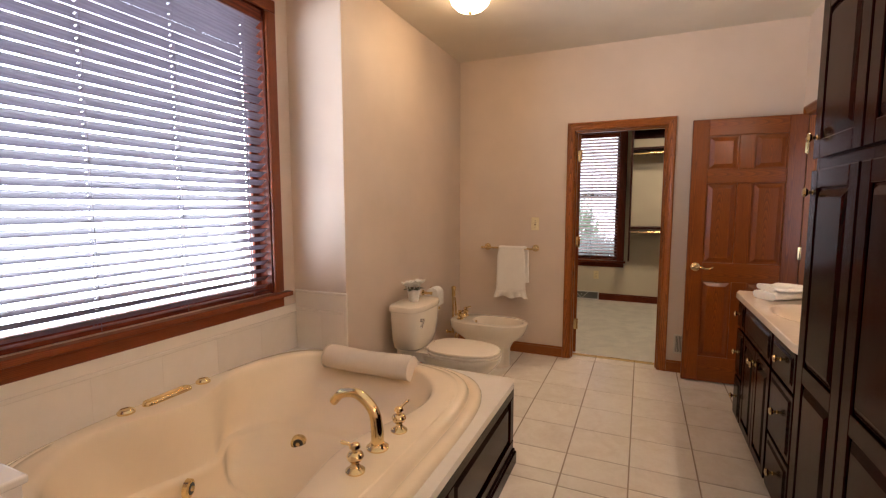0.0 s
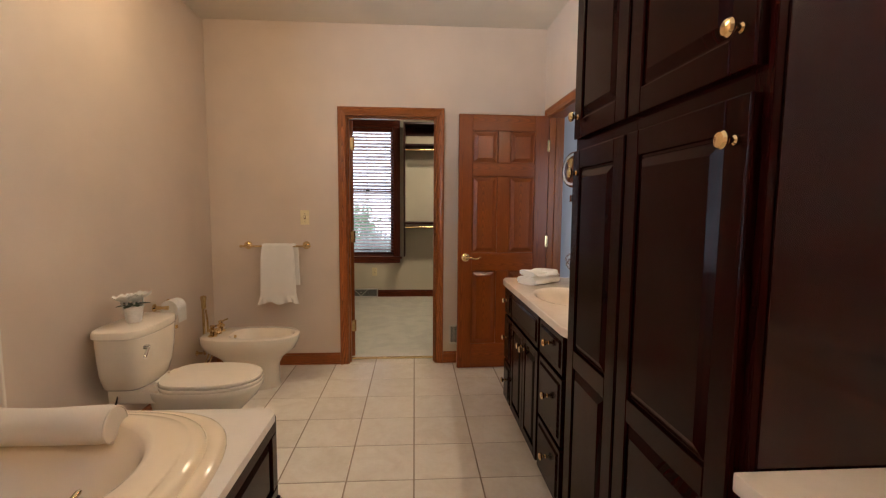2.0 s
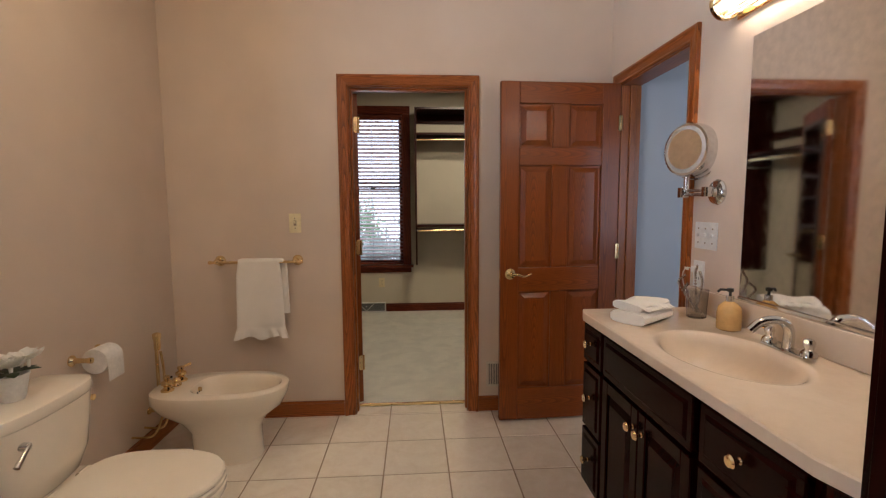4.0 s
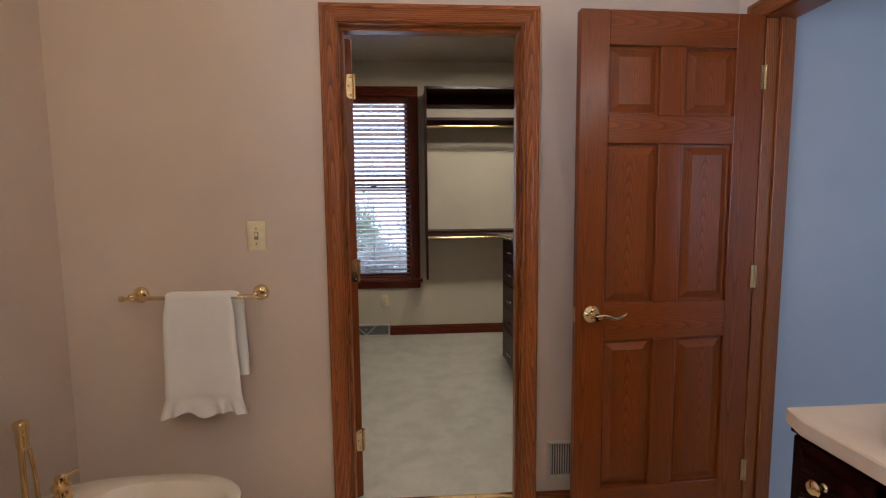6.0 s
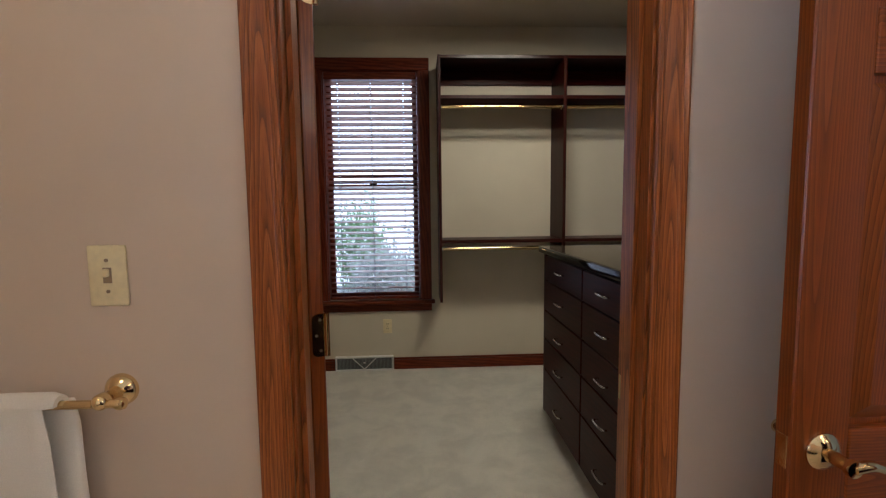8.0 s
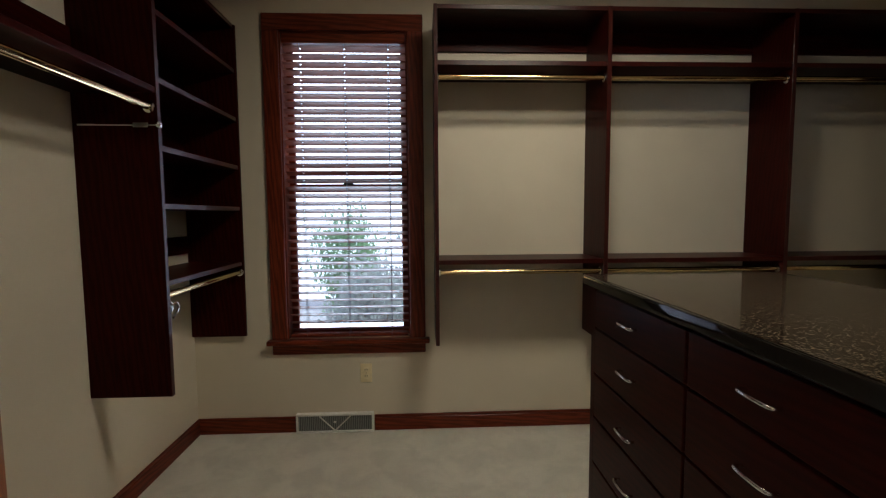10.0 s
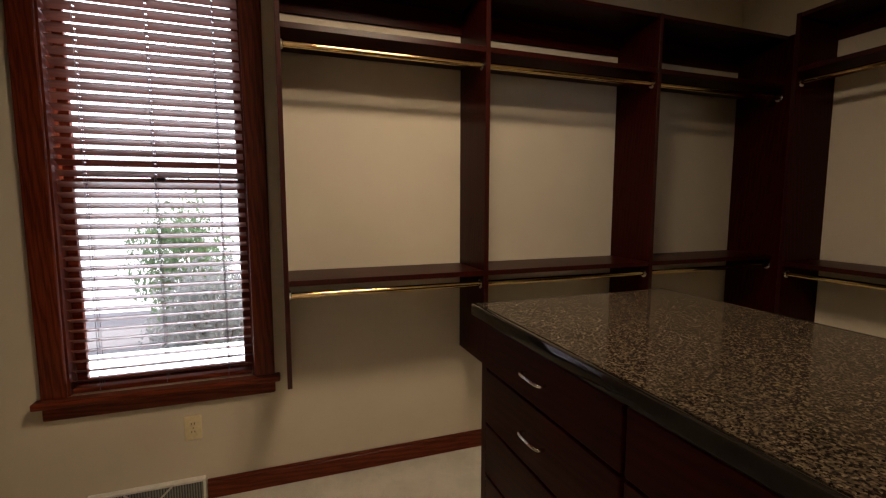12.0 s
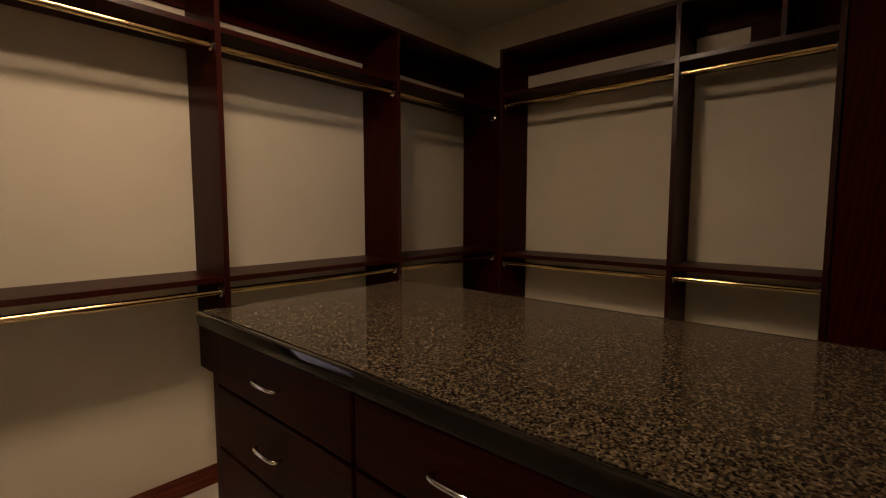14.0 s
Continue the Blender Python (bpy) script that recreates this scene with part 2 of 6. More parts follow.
CLOS = ((0.019, 0.0016, 0.0011), (0.028, 0.0025, 0.0015), (0.039, 0.0042, 0.0023))
M_CLOS = {g: wood("closet_" + g, *CLOS, grain=g, rough=0.34, coat=0.0, pores=0.0, spec=0.5, ior=1.15) for g in "xyz"}
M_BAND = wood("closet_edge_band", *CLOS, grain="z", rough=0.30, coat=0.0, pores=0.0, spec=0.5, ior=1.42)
WIN = ((0.075, 0.012, 0.005), (0.14, 0.024, 0.009), (0.19, 0.037, 0.013))
M_WIN = {g: wood("window_wood_" + g, *WIN, grain=g, coat=0.05, ior=1.28) for g in "xyz"}
# dark brown wood; the mauve base colour carries the sky's bluish reflection
M_SLAT = wood("sky_tinted_slat", (0.17, 0.15, 0.19), (0.20, 0.175, 0.22), (0.23, 0.205, 0.25), grain="y", rough=0.35, pores=0.3)
M_SLATN = wood("blind_slat_north", (0.20, 0.075, 0.05), (0.26, 0.10, 0.07), (0.32, 0.13, 0.09), grain="x", rough=0.35, pores=0.3)
M_BRASS = metal("brass", (0.88, 0.68, 0.36), 0.07)
M_CHROME = metal("chrome", (0.78, 0.77, 0.75), 0.08)
M_BONE = ceramic("bone_porcelain", (0.87, 0.77, 0.62))
M_TUB = ceramic("tub_acrylic", (0.87, 0.71, 0.50), 0.08)
M_TILE = stone_tile("floor_tile", (0.89, 0.81, 0.69), (0.78, 0.68, 0.55), 0.085)
M_WTILE = stone_tile("wall_tile", (0.86, 0.78, 0.68), (0.80, 0.72, 0.61), 0.22, 2.5)
M_GROUT = painted("grout", (0.33, 0.245, 0.165), 0.9, 240, 0.4)
M_MARBLE = stone_tile("cultured_marble", (0.74, 0.60, 0.45), (0.66, 0.52, 0.38), 0.12, 3.0)
M_DECK = ceramic("deck_tile", (0.79, 0.72, 0.62), 0.2)
M_GRANITE = granite()
M_CARPET = carpet_mat()
M_TOWEL = cloth("white_towel", (0.92, 0.87, 0.79), 420, 0.30)
M_PILLOW = cloth("bath_pillow", (0.78, 0.67, 0.54), 900)
M_IVORY = plain("ivory_plastic", (0.82, 0.71, 0.44), 0.35)
# granite edge in shade: the darkness is painted as a black base colour
M_SHADED_EDGE = plain("shaded_granite_edge", (0.012, 0.010, 0.008), 0.05)
M_SHADED_EDGE.node_tree.nodes["Principled BSDF"].inputs["IOR"].default_value = 1.25
M_WHITE = plain("white_plastic", (0.78, 0.76, 0.72), 0.4)
M_BLACK = plain("black_plastic", (0.015, 0.014, 0.013), 0.3)
M_LEAF = plain("leaf", (0.035, 0.05, 0.018), 0.5)
M_PETAL = plain("petal", (0.8, 0.77, 0.7), 0.6)
M_TWIG = plain("twig", (0.30, 0.22, 0.14), 0.8)
M_PAPER = plain("paper", (0.8, 0.76, 0.7), 0.9)
M_MIRROR = metal("mirror_silver", (0.92, 0.92, 0.92), 0.0)
M_GLASS = glass_mat()
M_FROST = plain("frosted_ring", (0.46, 0.44, 0.42), 0.3)
M_SOAP = plain("amber_soap", (0.55, 0.33, 0.12), 0.15)
M_VENTM = plain("vent_metal", (0.68, 0.62, 0.52), 0.45)
M_VENTG = plain("vent_slat_grey", (0.30, 0.31, 0.30), 0.5)
# dark grey for the shade behind vent slats, laid on as backing sheets
M_SHADOWG = plain("vent_shade", (0.12, 0.12, 0.12), 0.8)
M_DOME = glow("lamp_glass", (1.0, 0.75, 0.44), DOME_BATH)
M_DOMEC = glow("lamp_glass_closet", (1.0, 0.82, 0.56), DOME_CLOSET)
M_BULB = glow("bulb", (1.0, 0.81, 0.60), BULB)
# leaf colours raised far above real foliage to carry outdoor sun glare
M_BUSH = leaf_mat("sun_bleached_leaf", (0.62, 0.66, 0.64))
M_BUSHG = leaf_mat("sun_bleached_green_leaf", (0.40, 0.56, 0.34))
M_GROUND = painted("ground_concrete", (0.42, 0.42, 0.42), 0.9, 20, 0.3)
# self-lit board colour: outdoor daylight beyond the closet window as emission
M_BACK = glow("glowing_backdrop", (0.92, 0.92, 1.0), 2.6)

# ---- mesh helpers ----


def box(bm, x0, x1, y0, y1, z0, z1, bev=0.0, seg=1):
    vs = [bm.verts.new((x, y, z)) for x in (x0, x1) for y in (y0, y1) for z in (z0, z1)]
    q = [(0, 1, 3, 2), (4, 6, 7, 5), (0, 4, 5, 1), (2, 3, 7, 6), (0, 2, 6, 4), (1, 5, 7, 3)]
    fs = [bm.faces.new([vs[i] for i in f]) for f in q]
    if bev > 0:
        es = list({e for f in fs for e in f.edges})
        bmesh.ops.bevel(bm, geom=es, offset=bev, segments=seg, profile=0.5, affect="EDGES")
    return bm


def cube(x0, x1, y0, y1, z0, z1, bev=0.0, seg=1):
    return box(bmesh.new(), min(x0, x1), max(x0, x1), min(y0, y1), max(y0, y1), min(z0, z1), max(z0, z1), bev, seg)


def loft(bm, rings, close0=True, close1=True, cyclic=True):
    rows = [[bm.verts.new(p) for p in r] for r in rings]
    for a, b in zip(rows, rows[1:]):
        n = len(a)
        for i in range(n if cyclic else n - 1):
            j = (i + 1) % n
            bm.faces.new((a[i], a[j], b[j], b[i]))
    if close0:
        bm.faces.new(list(reversed(rows[0])))
    if close1:
        bm.faces.new(rows[-1])
    return bm


def lathe(bm, prof, at=(0, 0, 0), axis="z", seg=24):
    turn = {"z": Matrix(), "x": Matrix.Rotation(radians(90), 4, "Y"), "-x": Matrix.Rotation(radians(-90), 4, "Y"), "y": Matrix.Rotation(radians(-90), 4, "X"), "-y": Matrix.Rotation(radians(90), 4, "X")}[axis]
    m = Matrix.Translation(at) @ turn
    rings = [[m @ Vector((max(r, 1e-4) * math.cos(2 * math.pi * i / seg), max(r, 1e-4) * math.sin(2 * math.pi * i / seg), z)) for i in range(seg)] for r, z in prof]
    return loft(bm, rings)


def tube(bm, pts, r, seg=12):
    pts = [Vector(p) for p in pts]
    rs = r if isinstance(r, (list, tuple)) else [r] * len(pts)
    rings, side = [], None
    for i, p in enumerate(pts):
        d = (pts[min(i + 1, len(pts) - 1)] - pts[max(i - 1, 0)]).normalized()
        if side is None:
            side = d.cross(Vector((0.3, 0.5, 0.81)) if abs(d.z) < 0.9 else Vector((1, 0, 0))).normalized()
        side = (side - d * side.dot(d)).normalized()
        up = d.cross(side)
        rings.append([p + rs[i] * (math.cos(2 * math.pi * k / seg) * side + math.sin(2 * math.pi * k / seg) * up) for k in range(seg)])
    return loft(bm, rings)


def curve_pts(ctrl, n=24):
    """Points of a smooth curve through the control points."""
    c = [Vector(p) for p in ctrl]
    c = [2 * c[0] - c[1]] + c + [2 * c[-1] - c[-2]]
    out = []
    for i in range(1, len(c) - 2):
        for k in range(n):
            t = k / n
            a, b, d, e = c[i - 1], c[i], c[i + 1], c[i + 2]
            out.append(0.5 * ((2 * b) + (d - a) * t + (2 * a - 5 * b + 4 * d - e) * t * t + (3 * b - a - 3 * d + e) * t ** 3))
    out.append(c[-2])
    return out


WLOC = {}


def thing(name, at, label, category, group="", kind=""):
    o = new(name)
    o.empty_display_size = 0.1
    o.location = at
    WLOC[o] = Vector(at)
    return tagged(o, label, category, group, kind)


def finish(bm, name, material, smooth):
    bmesh.ops.recalc_face_normals(bm, faces=bm.faces)
    me = bpy.data.meshes.new(name)
    bm.to_mesh(me)
    bm.free()
    me.materials.append(material)
    if smooth:
        me.shade_smooth()
        me.set_sharp_from_angle(angle=radians(38))
    return me


def part(name, bm, material, parent, label="", smooth=False, origin=None):
    """Links a bmesh, in world metres, as one mesh under a thing or a part."""
    base = WLOC[parent]
    o = Vector(origin) if origin else base
    bm.transform(Matrix.Translation(-o))
    ob = new(name, finish(bm, name, material, smooth))
    ob.parent = parent
    ob.location = o - base
    WLOC[ob] = o
    if label:
        ob["label"] = label
    return ob


def single(name, bm, material, label, category, at, smooth=False, group="", kind=""):
    """A thing that is one mesh."""
    bm.transform(Matrix.Translation(-Vector(at)))
    ob = new(name, finish(bm, name, material, smooth))
    ob.location = at
    WLOC[ob] = Vector(at)
    return tagged(ob, label, category, group, kind)


def structure(name, bm, material, label, category, smooth=False):
    return single(name, bm, material, label, category, (0, 0, 0), smooth, kind="structure")


def boxes(*bs, bev=0.0):
    bm = bmesh.new()
    for b in bs:
        box(bm, *b, bev)
    return bm


# ---- the shell of the rooms ----
CEIL, CEILC = 2.755, 2.775
XW, XT, XE, YN, YC = -1.70, -1.295, 1.41, 6.12, 6.24
CX0, CX1, CY1 = -1.27, 3.17, 8.93
DX0, DX1, DZ = -0.225, 0.532, 2.062        # closet doorway
EY0, EY1 = 5.285, 5.99                    # east doorway
WY0, WY1, WZ0, WZ1 = 2.50, 4.045, 0.86, 2.53   # bathroom window
NX0, NX1, NZ0, NZ1 = -0.715, 0.05, 0.60, 2.44  # closet window

structure("wall_north", boxes((-1.295, DX0, YN, YN + 0.06, 0, CEIL), (DX1, 1.53, YN, YN + 0.06, 0, CEIL), (DX0, DX1, YN, YN + 0.06, DZ, CEIL)), M_WALL, "warm beige painted wall with a doorway", "wall")
structure("wall_closet_south", boxes((-1.40, DX0, YN + 0.06, YC, 0, CEILC), (DX1, 3.3, YN + 0.06, YC, 0, CEILC), (DX0, DX1, YN + 0.06, YC, DZ, CEILC)), M_WALLC, "cream painted closet wall with a doorway", "wall")
structure("wall_west", cube(-2.0, XT, 4.22, YN + 0.06, 0, CEIL, 0.012, 2), M_WALL, "warm beige painted wall with a rounded corner", "wall", True)
structure("wall_window", boxes((XW - 0.14, XW, 0.78, WY0, 0, CEIL), (XW - 0.14, XW, WY1, 4.22, 0, CEIL), (XW - 0.14, XW, WY0, WY1, 0, WZ0), (XW - 0.14, XW, WY0, WY1, WZ1, CEIL)), M_WALL, "warm beige painted wall with a wide window opening", "wall")
structure("wall_east", boxes((XE, XE + 0.06, 0.78, EY0, 0, CEIL), (XE, XE + 0.06, EY1, YN, 0, CEIL), (XE, XE + 0.06, EY0, EY1, DZ, CEIL)), M_WALL, "warm beige painted wall with a doorway", "wall")
structure("wall_hall_west", boxes((XE + 0.06, XE + 0.12, 0.78, EY0, 0, CEIL), (XE + 0.06, XE + 0.12, EY1, YN, 0, CEIL), (XE + 0.06, XE + 0.12, EY0, EY1, DZ, CEIL)), M_HALL, "grey blue painted wall of the next room", "wall")
structure("wall_south", cube(XW - 0.14, 1.53, 0.78, 0.90, 0, CEIL), M_WALL, "plain warm beige painted wall", "wall")
structure("ceiling_bath", cube(-1.84, 1.53, 0.78, YN + 0.06, CEIL, CEIL + 0.1), M_CEIL, "cream textured ceiling", "ceiling")
structure("ceiling_closet", cube(-1.40, 3.3, YN + 0.06, CY1 + 0.14, CEILC, CEILC + 0.1), M_CEIL, "cream textured ceiling", "ceiling")
structure("wall_closet_north", boxes((-1.40, NX0, CY1, CY1 + 0.14, 0, CEILC), (NX1, 3.3, CY1, CY1 + 0.14, 0, CEILC), (NX0, NX1, CY1, CY1 + 0.14, 0, NZ0), (NX0, NX1, CY1, CY1 + 0.14, NZ1, CEILC)), M_WALLC, "cream painted closet wall with a window", "wall")
structure("wall_closet_west", cube(-1.40, CX0, YC, CY1, 0, CEILC), M_WALLC, "cream painted closet wall", "wall")
structure("wall_closet_east", cube(CX1, 3.3, YC, CY1, 0, CEILC), M_WALLC, "cream painted closet wall", "wall")
structure("floor_closet", cube(CX0, CX1, YC - 0.005, CY1, -0.05, 0.012), M_CARPET, "pale cream cut pile carpet", "floor")
structure("floor_hall", cube(XE, 4.0, 2.4, 6.06, -0.05, 0.01), M_CARPET, "pale cream carpet of the next room", "floor")
structure("wall_hall_east", cube(3.9, 4.0, 2.4, 6.06, 0, CEIL), M_HALL, "grey blue painted wall", "wall")
structure("wall_hall_north", cube(1.53, 3.9, 6.02, 6.12, 0, CEIL), M_HALL, "grey blue painted wall", "wall")
structure("wall_hall_south", boxes((1.53, 2.2, 2.4, 2.5, 0, CEIL), (3.6, 3.9, 2.4, 2.5, 0, CEIL), (2.2, 3.6, 2.4, 2.5, 0, 0.8), (2.2, 3.6, 2.4, 2.5, 2.2, CEIL)), M_HALL, "grey blue painted wall with a window opening", "wall")
structure("ceiling_hall", cube(1.53, 4.0, 2.4, 6.12, CEIL, CEIL + 0.1), M_CEIL, "cream ceiling", "ceiling")
single("threshold", cube(DX0, DX1, 6.228, 6.246, 0.0, 0.017, 0.003), M_BRASS, "thin brass strip between tile and carpet", "threshold", (0.15, 6.237, 0), kind="structure")


CASING = ((0.0, 0.0), (0.0, 0.009), (0.004, 0.012), (0.010, 0.013), (0.014, 0.0105), (0.018, 0.010), (0.036, 0.0125), (0.046, 0.0165), (0.050, 0.0205), (0.060, 0.0215), (0.064, 0.020), (0.066, 0.016), (0.066, 0.0))


def mitred_casing(t, u0, u1, z1, width, put, mats, along, z0=0.0):
    """Moulded trim round three sides of an opening, mitred at its upper corners; put(u, out, z) places a point on the wall."""
    prof = [(w * width / 0.066, th) for w, th in CASING]
    head = z1 + width / 2
    for nm, a, b, mat, o in (
            ("casing", [put(u0 - w, th, z0) for w, th in prof], [put(u0 - w, th, z1 + w) for w, th in prof], mats["z"], put(u0 - width / 2, 0, 1.0)),
            ("casing", [put(u1 + w, th, z0) for w, th in prof], [put(u1 + w, th, z1 + w) for w, th in prof], mats["z"], put(u1 + width / 2, 0, 1.0)),
            ("head_casing", [put(u0 - w + 0.0004, th, z1 + w) for w, th in prof], [put(u1 + w - 0.0004, th, z1 + w) for w, th in prof], mats[along], put((u0 + u1) / 2, 0, head))):
        part(nm, loft(bmesh.new(), [a, b]), mat, t, origin=o)


def doorway_north():
    t = thing("door_1", (0.15, 6.18, 0), "golden brown oak door frame of the closet doorway", "door frame", kind="structure")
    a, b = DX0 + 0.02, DX1 - 0.02
    mitred_casing(t, a - 0.006, b + 0.006, 2.049, 0.064, lambda u, o, z: (u, YN - o, z), M_OAK, "x")
    mitred_casing(t, a - 0.006, b + 0.006, 2.049, 0.064, lambda u, o, z: (u, YC + o, z), M_OAK, "x", 0.012)
    y0, y1 = YN + 0.155 - 0.12, YN + 0.08
    part("jamb", boxes((DX0, a, YN + 0.001, YC - 0.001, 0.001, 2.043), (a, a + 0.012, y0, y1, 0.001, 2.031), bev=0.0015), M_OAK["z"], t, origin=(a, 6.18, 0.7))
    part("jamb", boxes((b, DX1, YN + 0.001, YC - 0.001, 0.001, 2.043), (b - 0.012, b, y0, y1, 0.001, 2.031), bev=0.0015), M_OAK["z"], t, origin=(b, 6.18, 0.7))
    part("head_jamb", boxes((DX0, DX1, YN + 0.001, YC - 0.001, 2.043, DZ), (a, b, y0, y1, 2.031, 2.043), bev=0.0015), M_OAK["x"], t, origin=(0.15, 6.18, 2.043))
    part("strike_plate", cube(b - 0.0012, b - 0.0002, YN + 0.085, YN + 0.112, 0.90, 0.96, 0.0004), M_BRASS, t, "brass strike plate")


def doorway_east():
    t = thing("door_2", (1.46, 5.65, 0), "golden brown oak door frame beside the vanity", "door frame", kind="structure")
    x = XE
    mitred_casing(t, 5.297, 5.988, 2.036, 0.066, lambda u, o, z: (x - o, u, z), M_OAK, "y")
    part("jamb", cube(x + 0.001, x + 0.119, 5.97, EY1, 0.001, 2.03, 0.002), M_OAK["z"], t, origin=(x, 5.97, 0.8))
    part("jamb", cube(x + 0.001, x + 0.119, EY0, 5.305, 0.001, 2.03, 0.002), M_OAK["z"], t, origin=(x, 5.3, 0.8))
    part("head_jamb", cube(x + 0.001, x + 0.119, EY0, EY1, 2.0305, DZ, 0.002), M_OAK["y"], t, origin=(x, 5.65, 2.03))
    part("stop", cube(x + 0.05, x + 0.085, 5.958, 5.97, 0.001, 2.03, 0.002), M_OAK["z"], t, origin=(x, 5.97, 0.8))


doorway_north()
doorway_east()


def lever(parent, m, u, v, side):
    """Brass lever handle on a leaf, at u along it and v up it; m places the leaf, side -1 is its far face (w = 0.035)."""
    w, s = (0.0, -1) if side > 0 else (0.035, 1)
    at = lambda a, b, c: m @ Vector((u + a, w + s * b, v + c))
    rose = [(0.033, 0), (0.033, 0.004), (0.030, 0.007), (0.028, 0.008), (0.024, 0.013), (0.012, 0.016), (0.011, 0.045), (0.014, 0.05), (0.014, 0.06), (0.004, 0.062)]
    rings = [[at(r * math.cos(2 * math.pi * k / 28), h, r * math.sin(2 * math.pi * k / 28)) for k in range(28)] for r, h in rose]
    h = part("door_handle", loft(bmesh.new(), rings), M_BRASS, parent, "polished brass lever handle", True)
    p = curve_pts([at(0, 0.055, 0), at(-0.03, 0.058, 0.004), at(-0.065, 0.056, -0.007), at(-0.095, 0.052, -0.002), at(-0.115, 0.050, 0.008)], 8)
    part("lever", tube(bmesh.new(), p, [0.0105 - 0.0065 * i / (len(p) - 1) for i in range(len(p))], 10), M_BRASS, h, "", True)


def raised(bm, u0, u1, v0, v1, w0, w1, inset):
    """A raised field: a frustum from w0 at its foot to w1 on top."""
    a = [(u0, w0, v0), (u1, w0, v0), (u1, w0, v1), (u0, w0, v1)]
    b = [(u0 + inset, w1, v0 + inset), (u1 - inset, w1, v0 + inset), (u1 - inset, w1, v1 - inset), (u0 + inset, w1, v1 - inset)]
    return loft(bm, [a, b])


def six_panel_leaf(name, at, m, width, height, label, mats, panel_mat):
    """A six panel leaf with its hinge edge at u=0; u runs along the leaf, w through it (0 to 0.035)."""
    t = thing(name, at, label, "door")
    s, mu = 0.112 * width / 0.73, 0.1 * width / 0.73
    us = [(s, (width - mu) / 2), ((width + mu) / 2, width - s)]
    vs = [(0.20, 0.80), (0.945, 1.55), (1.655, 1.905)]
    vs = [(a * height / 2.03, b * height / 2.03) for a, b in vs]

    def put(nm, bm, mat, origin=None):
        bm.transform(m)
        return part(nm, bm, mat, t, origin=(m @ Vector(origin)) if origin else None)

    for a, b in ((0, s), (width - s, width)):
        put("stile", cube(a, b, 0, 0.035, 0, height, 0.003), mats["z"], ((a + b) / 2, 0, 0))
    rails = [(0, vs[0][0]), (vs[0][1], vs[1][0]), (vs[1][1], vs[2][0]), (vs[2][1], height)]
    for a, b in rails:
        put("rail", cube(s, width - s, 0.0004, 0.0346, a, b, 0.004, 2), mats["x"], (s, 0, (a + b) / 2))
    for a, b in vs:
        put("mullion", cube(us[0][1], us[1][0], 0.0004, 0.0346, a, b, 0.003), mats["z"], (us[0][1], 0, a))
    for a, b in vs:
        for c, d in us:
            bm = cube(c, d, 0.0155, 0.0195, a, b)
            raised(bm, c + 0.012, d - 0.012, a + 0.012, b - 0.012, 0.0155, 0.003, 0.028)
            raised(bm, c + 0.012, d - 0.012, a + 0.012, b - 0.012, 0.0195, 0.032, 0.028)
            put("panel", bm, panel_mat, ((c + d) / 2, 0.0, a - 0.1))
    return t


def hinge(parent, x, y, z, dx, dy):
    """A brass butt hinge: a plate and a knuckle."""
    bm = cube(x - dx, x + dx, y - dy, y + dy, z - 0.045, z + 0.045, 0.001)
    h = part("hinge", bm, M_BRASS, parent, "brass butt hinge")
    return h


